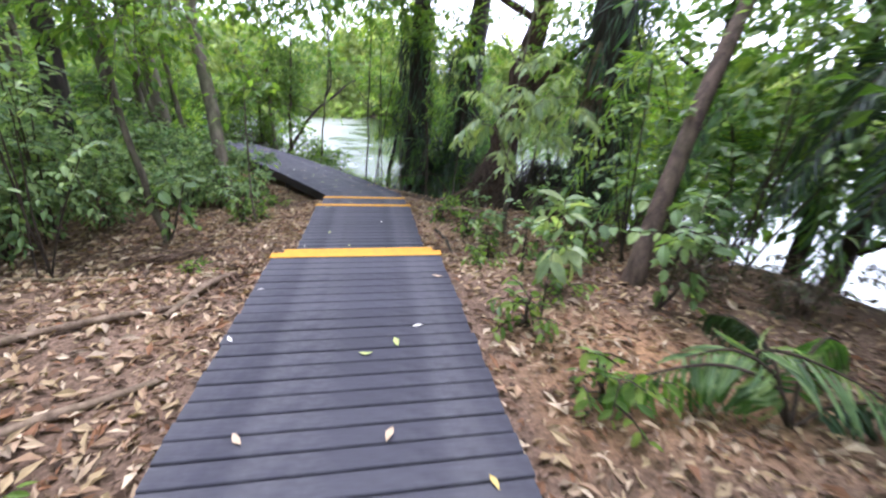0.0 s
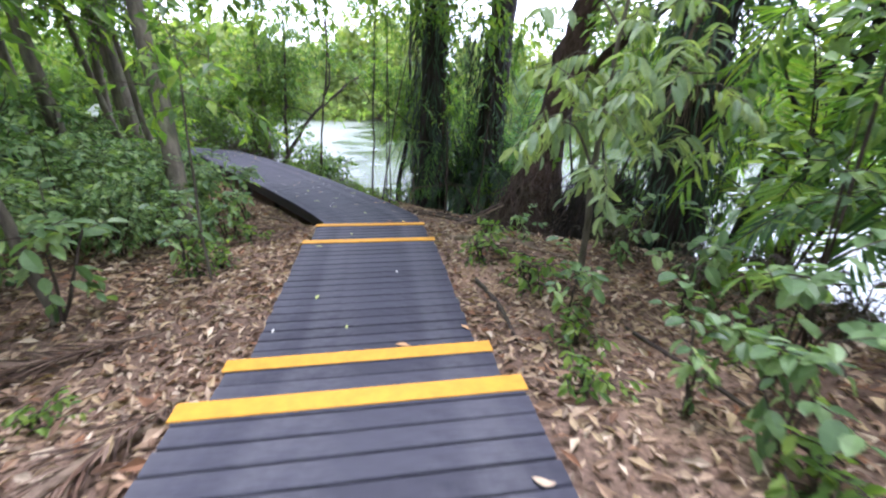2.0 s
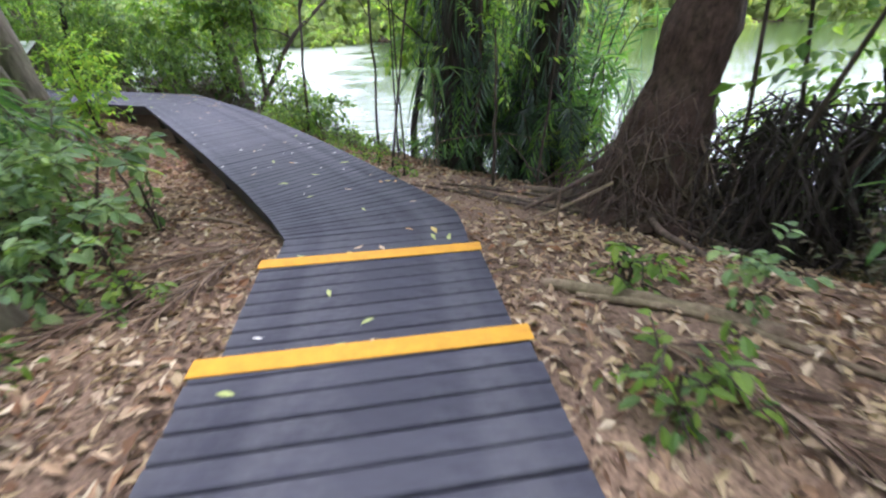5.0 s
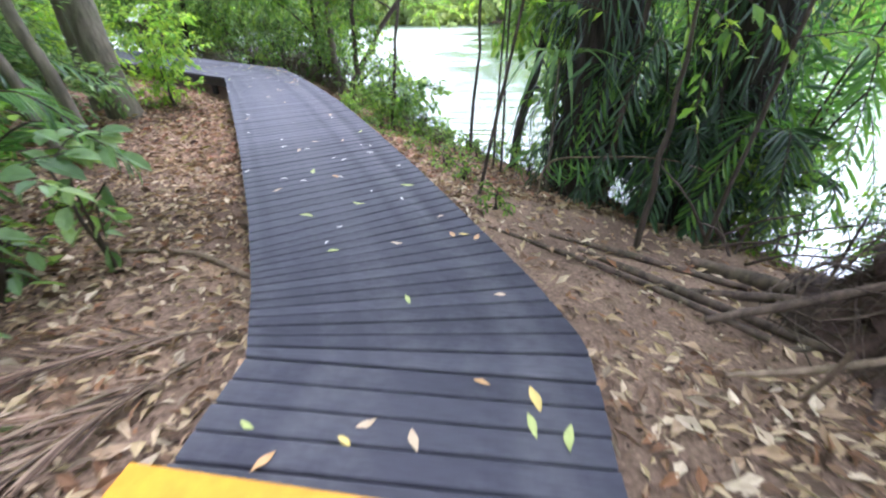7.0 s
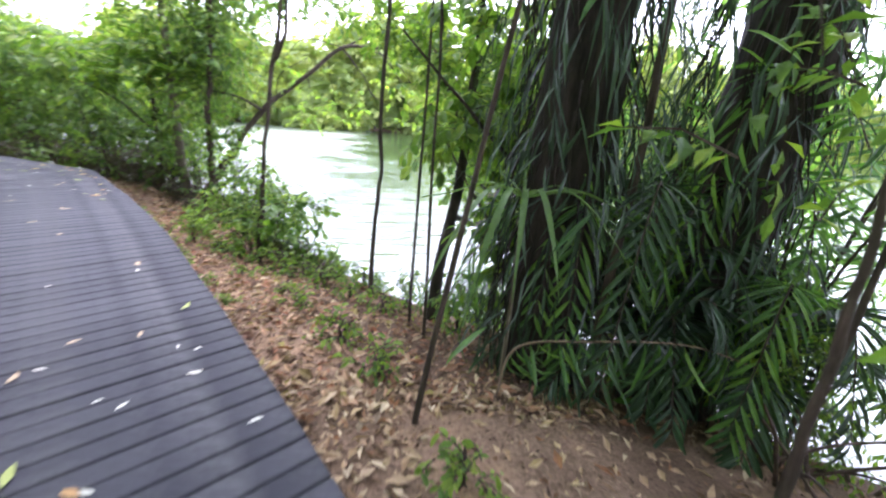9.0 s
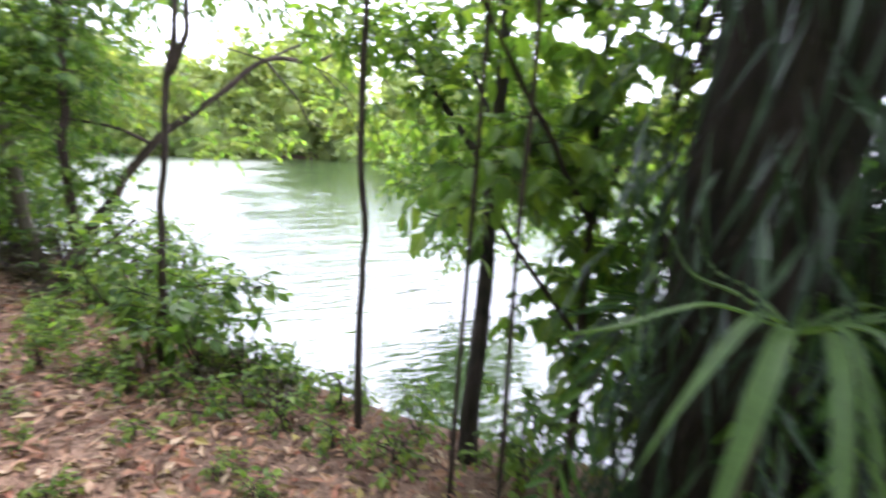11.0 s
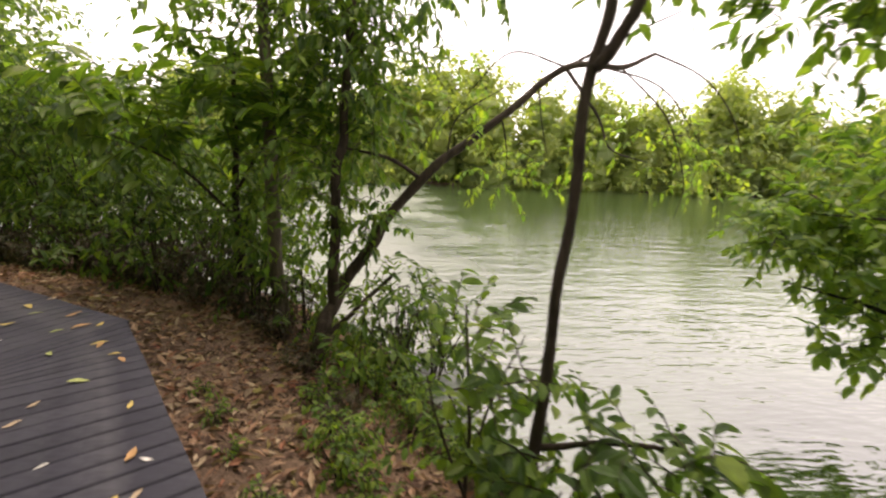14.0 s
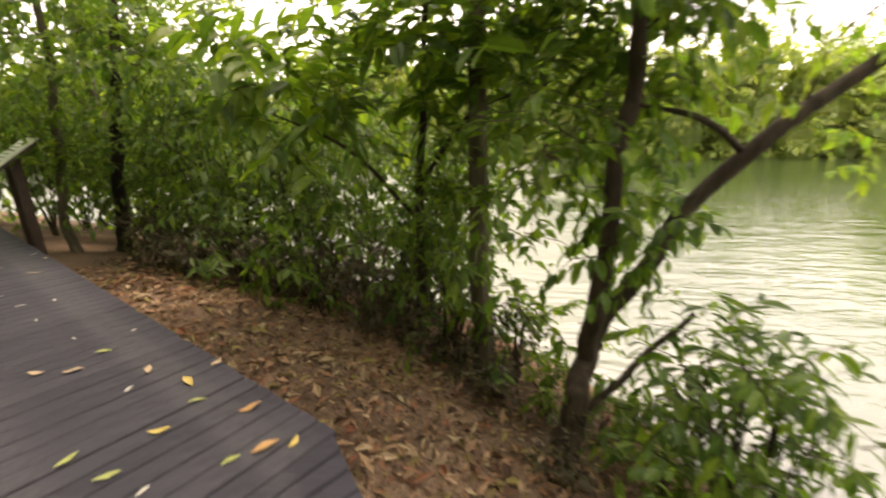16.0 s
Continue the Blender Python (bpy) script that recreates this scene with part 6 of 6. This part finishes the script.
NAMES = ["yellow fallen leaf lying on the deck boards", "orange fallen leaf lying on the deck boards", "dry tan leaf lying on the deck boards", "greenish fallen leaf lying on the deck boards", "small pale leaf lying on the deck boards"]
kinds = [[fallen_mesh(5 * k + c, (0.12, 0.125, 0.10, 0.115, 0.075)[c], (0.045, 0.05, 0.04, 0.04, 0.025)[c], M_FALLEN[c]) for k in range(2)] for c in range(5)]
LEAVES = [(-0.46, 1.62, 2), (0.19, 1.57, 2), (0.59, 1.28, 0), (0.41, 2.46, 4), (0.26, 2.29, 3), (0.08, 2.19, 3), (-0.72, 2.41, 4), (-0.7, 3.07, 4), (0.66, 3.22, 2),
          (0.25, 4.66, 1), (0.38, 4.59, 2), (-0.19, 4.58, 2), (0.06, 4.59, 0), (-0.15, 4.95, 3), (-0.68, 4.96, 4), (0.73, 4.84, 1), (-0.43, 5.46, 3), (0.27, 5.92, 4),
          (-0.02, 7.24, 3), (-0.14, 7.08, 3), (0.0, 7.05, 2), (0.51, 7.02, 1), (-0.26, 7.55, 3), (-0.6, 7.21, 4), (-0.57, 6.71, 3),
          (-0.19, 8.26, 0), (-0.13, 8.34, 2), (0.06, 8.29, 2), (-0.44, 8.16, 1), (-0.57, 8.29, 3), (0.5, 8.51, 0), (0.61, 8.35, 3), (0.48, 8.39, 3), (0.29, 8.57, 1), (-0.11, 9.07, 3), (0.37, 9.15, 2),
          (0.06, 9.76, 1), (0.14, 9.77, 0), (0.22, 9.74, 1), (-1.06, 10.7, 1), (-1.02, 9.95, 3), (-0.7, 10.18, 3), (-0.98, 11.58, 4), (-0.55, 11.0, 4), (-2.2, 12.4, 4), (-1.62, 11.43, 4), (-1.92, 10.77, 4), (-1.31, 10.59, 4), (-0.92, 11.36, 4), (-1.8, 12.69, 4), (-2.57, 11.99, 4),
          (-3.43, 15.15, 1), (-3.45, 15.24, 0), (-3.39, 15.29, 2), (-3.54, 15.51, 1), (-3.76, 15.88, 0), (-4.18, 16.12, 3), (-3.85, 15.46, 4), (-4.39, 16.6, 0), (-4.11, 16.37, 1),
          (-4.2, 16.45, 0), (-4.37, 16.58, 1), (-4.58, 16.45, 3), (-4.6, 16.92, 0), (-4.91, 17.11, 1), (-5.22, 16.92, 0), (-5.2, 17.13, 3), (-5.45, 16.72, 3), (-4.8, 16.8, 3), (-4.7, 16.88, 1), (-5.36, 17.27, 0), (-5.66, 17.35, 2), (-6.1, 17.5, 3), (-6.45, 17.63, 4), (-7.4, 18.05, 4)]
rng = np.random.RandomState(17)
extra = []
while len(extra) < 105:
    s, w = rng.random() * 18, rng.random() * 2 * HALF
    c = P2 + D2 * s + N2 * w if s < LEN2 else P3 + D3 * (s - LEN2) + N3 * w
    extra.append((c[0], c[1], int(rng.choice([2, 2, 3, 4, 4, 4]))))
for n, (x, y, c) in enumerate(LEAVES + extra):
    h = on_deck(x, y)
    if h is None:
        continue
    ob = new("fallen_leaf", kinds[c][n % 2])
    ob.matrix_world = pose(x, y, h + 0.002, rng.normal() * 3, rng.normal() * 3, rng.random() * 360) @ Matrix.Scale(0.55 + 0.45 * rng.random(), 4)
    tagged(ob, NAMES[c], "leaf", "fallen leaves on the deck")
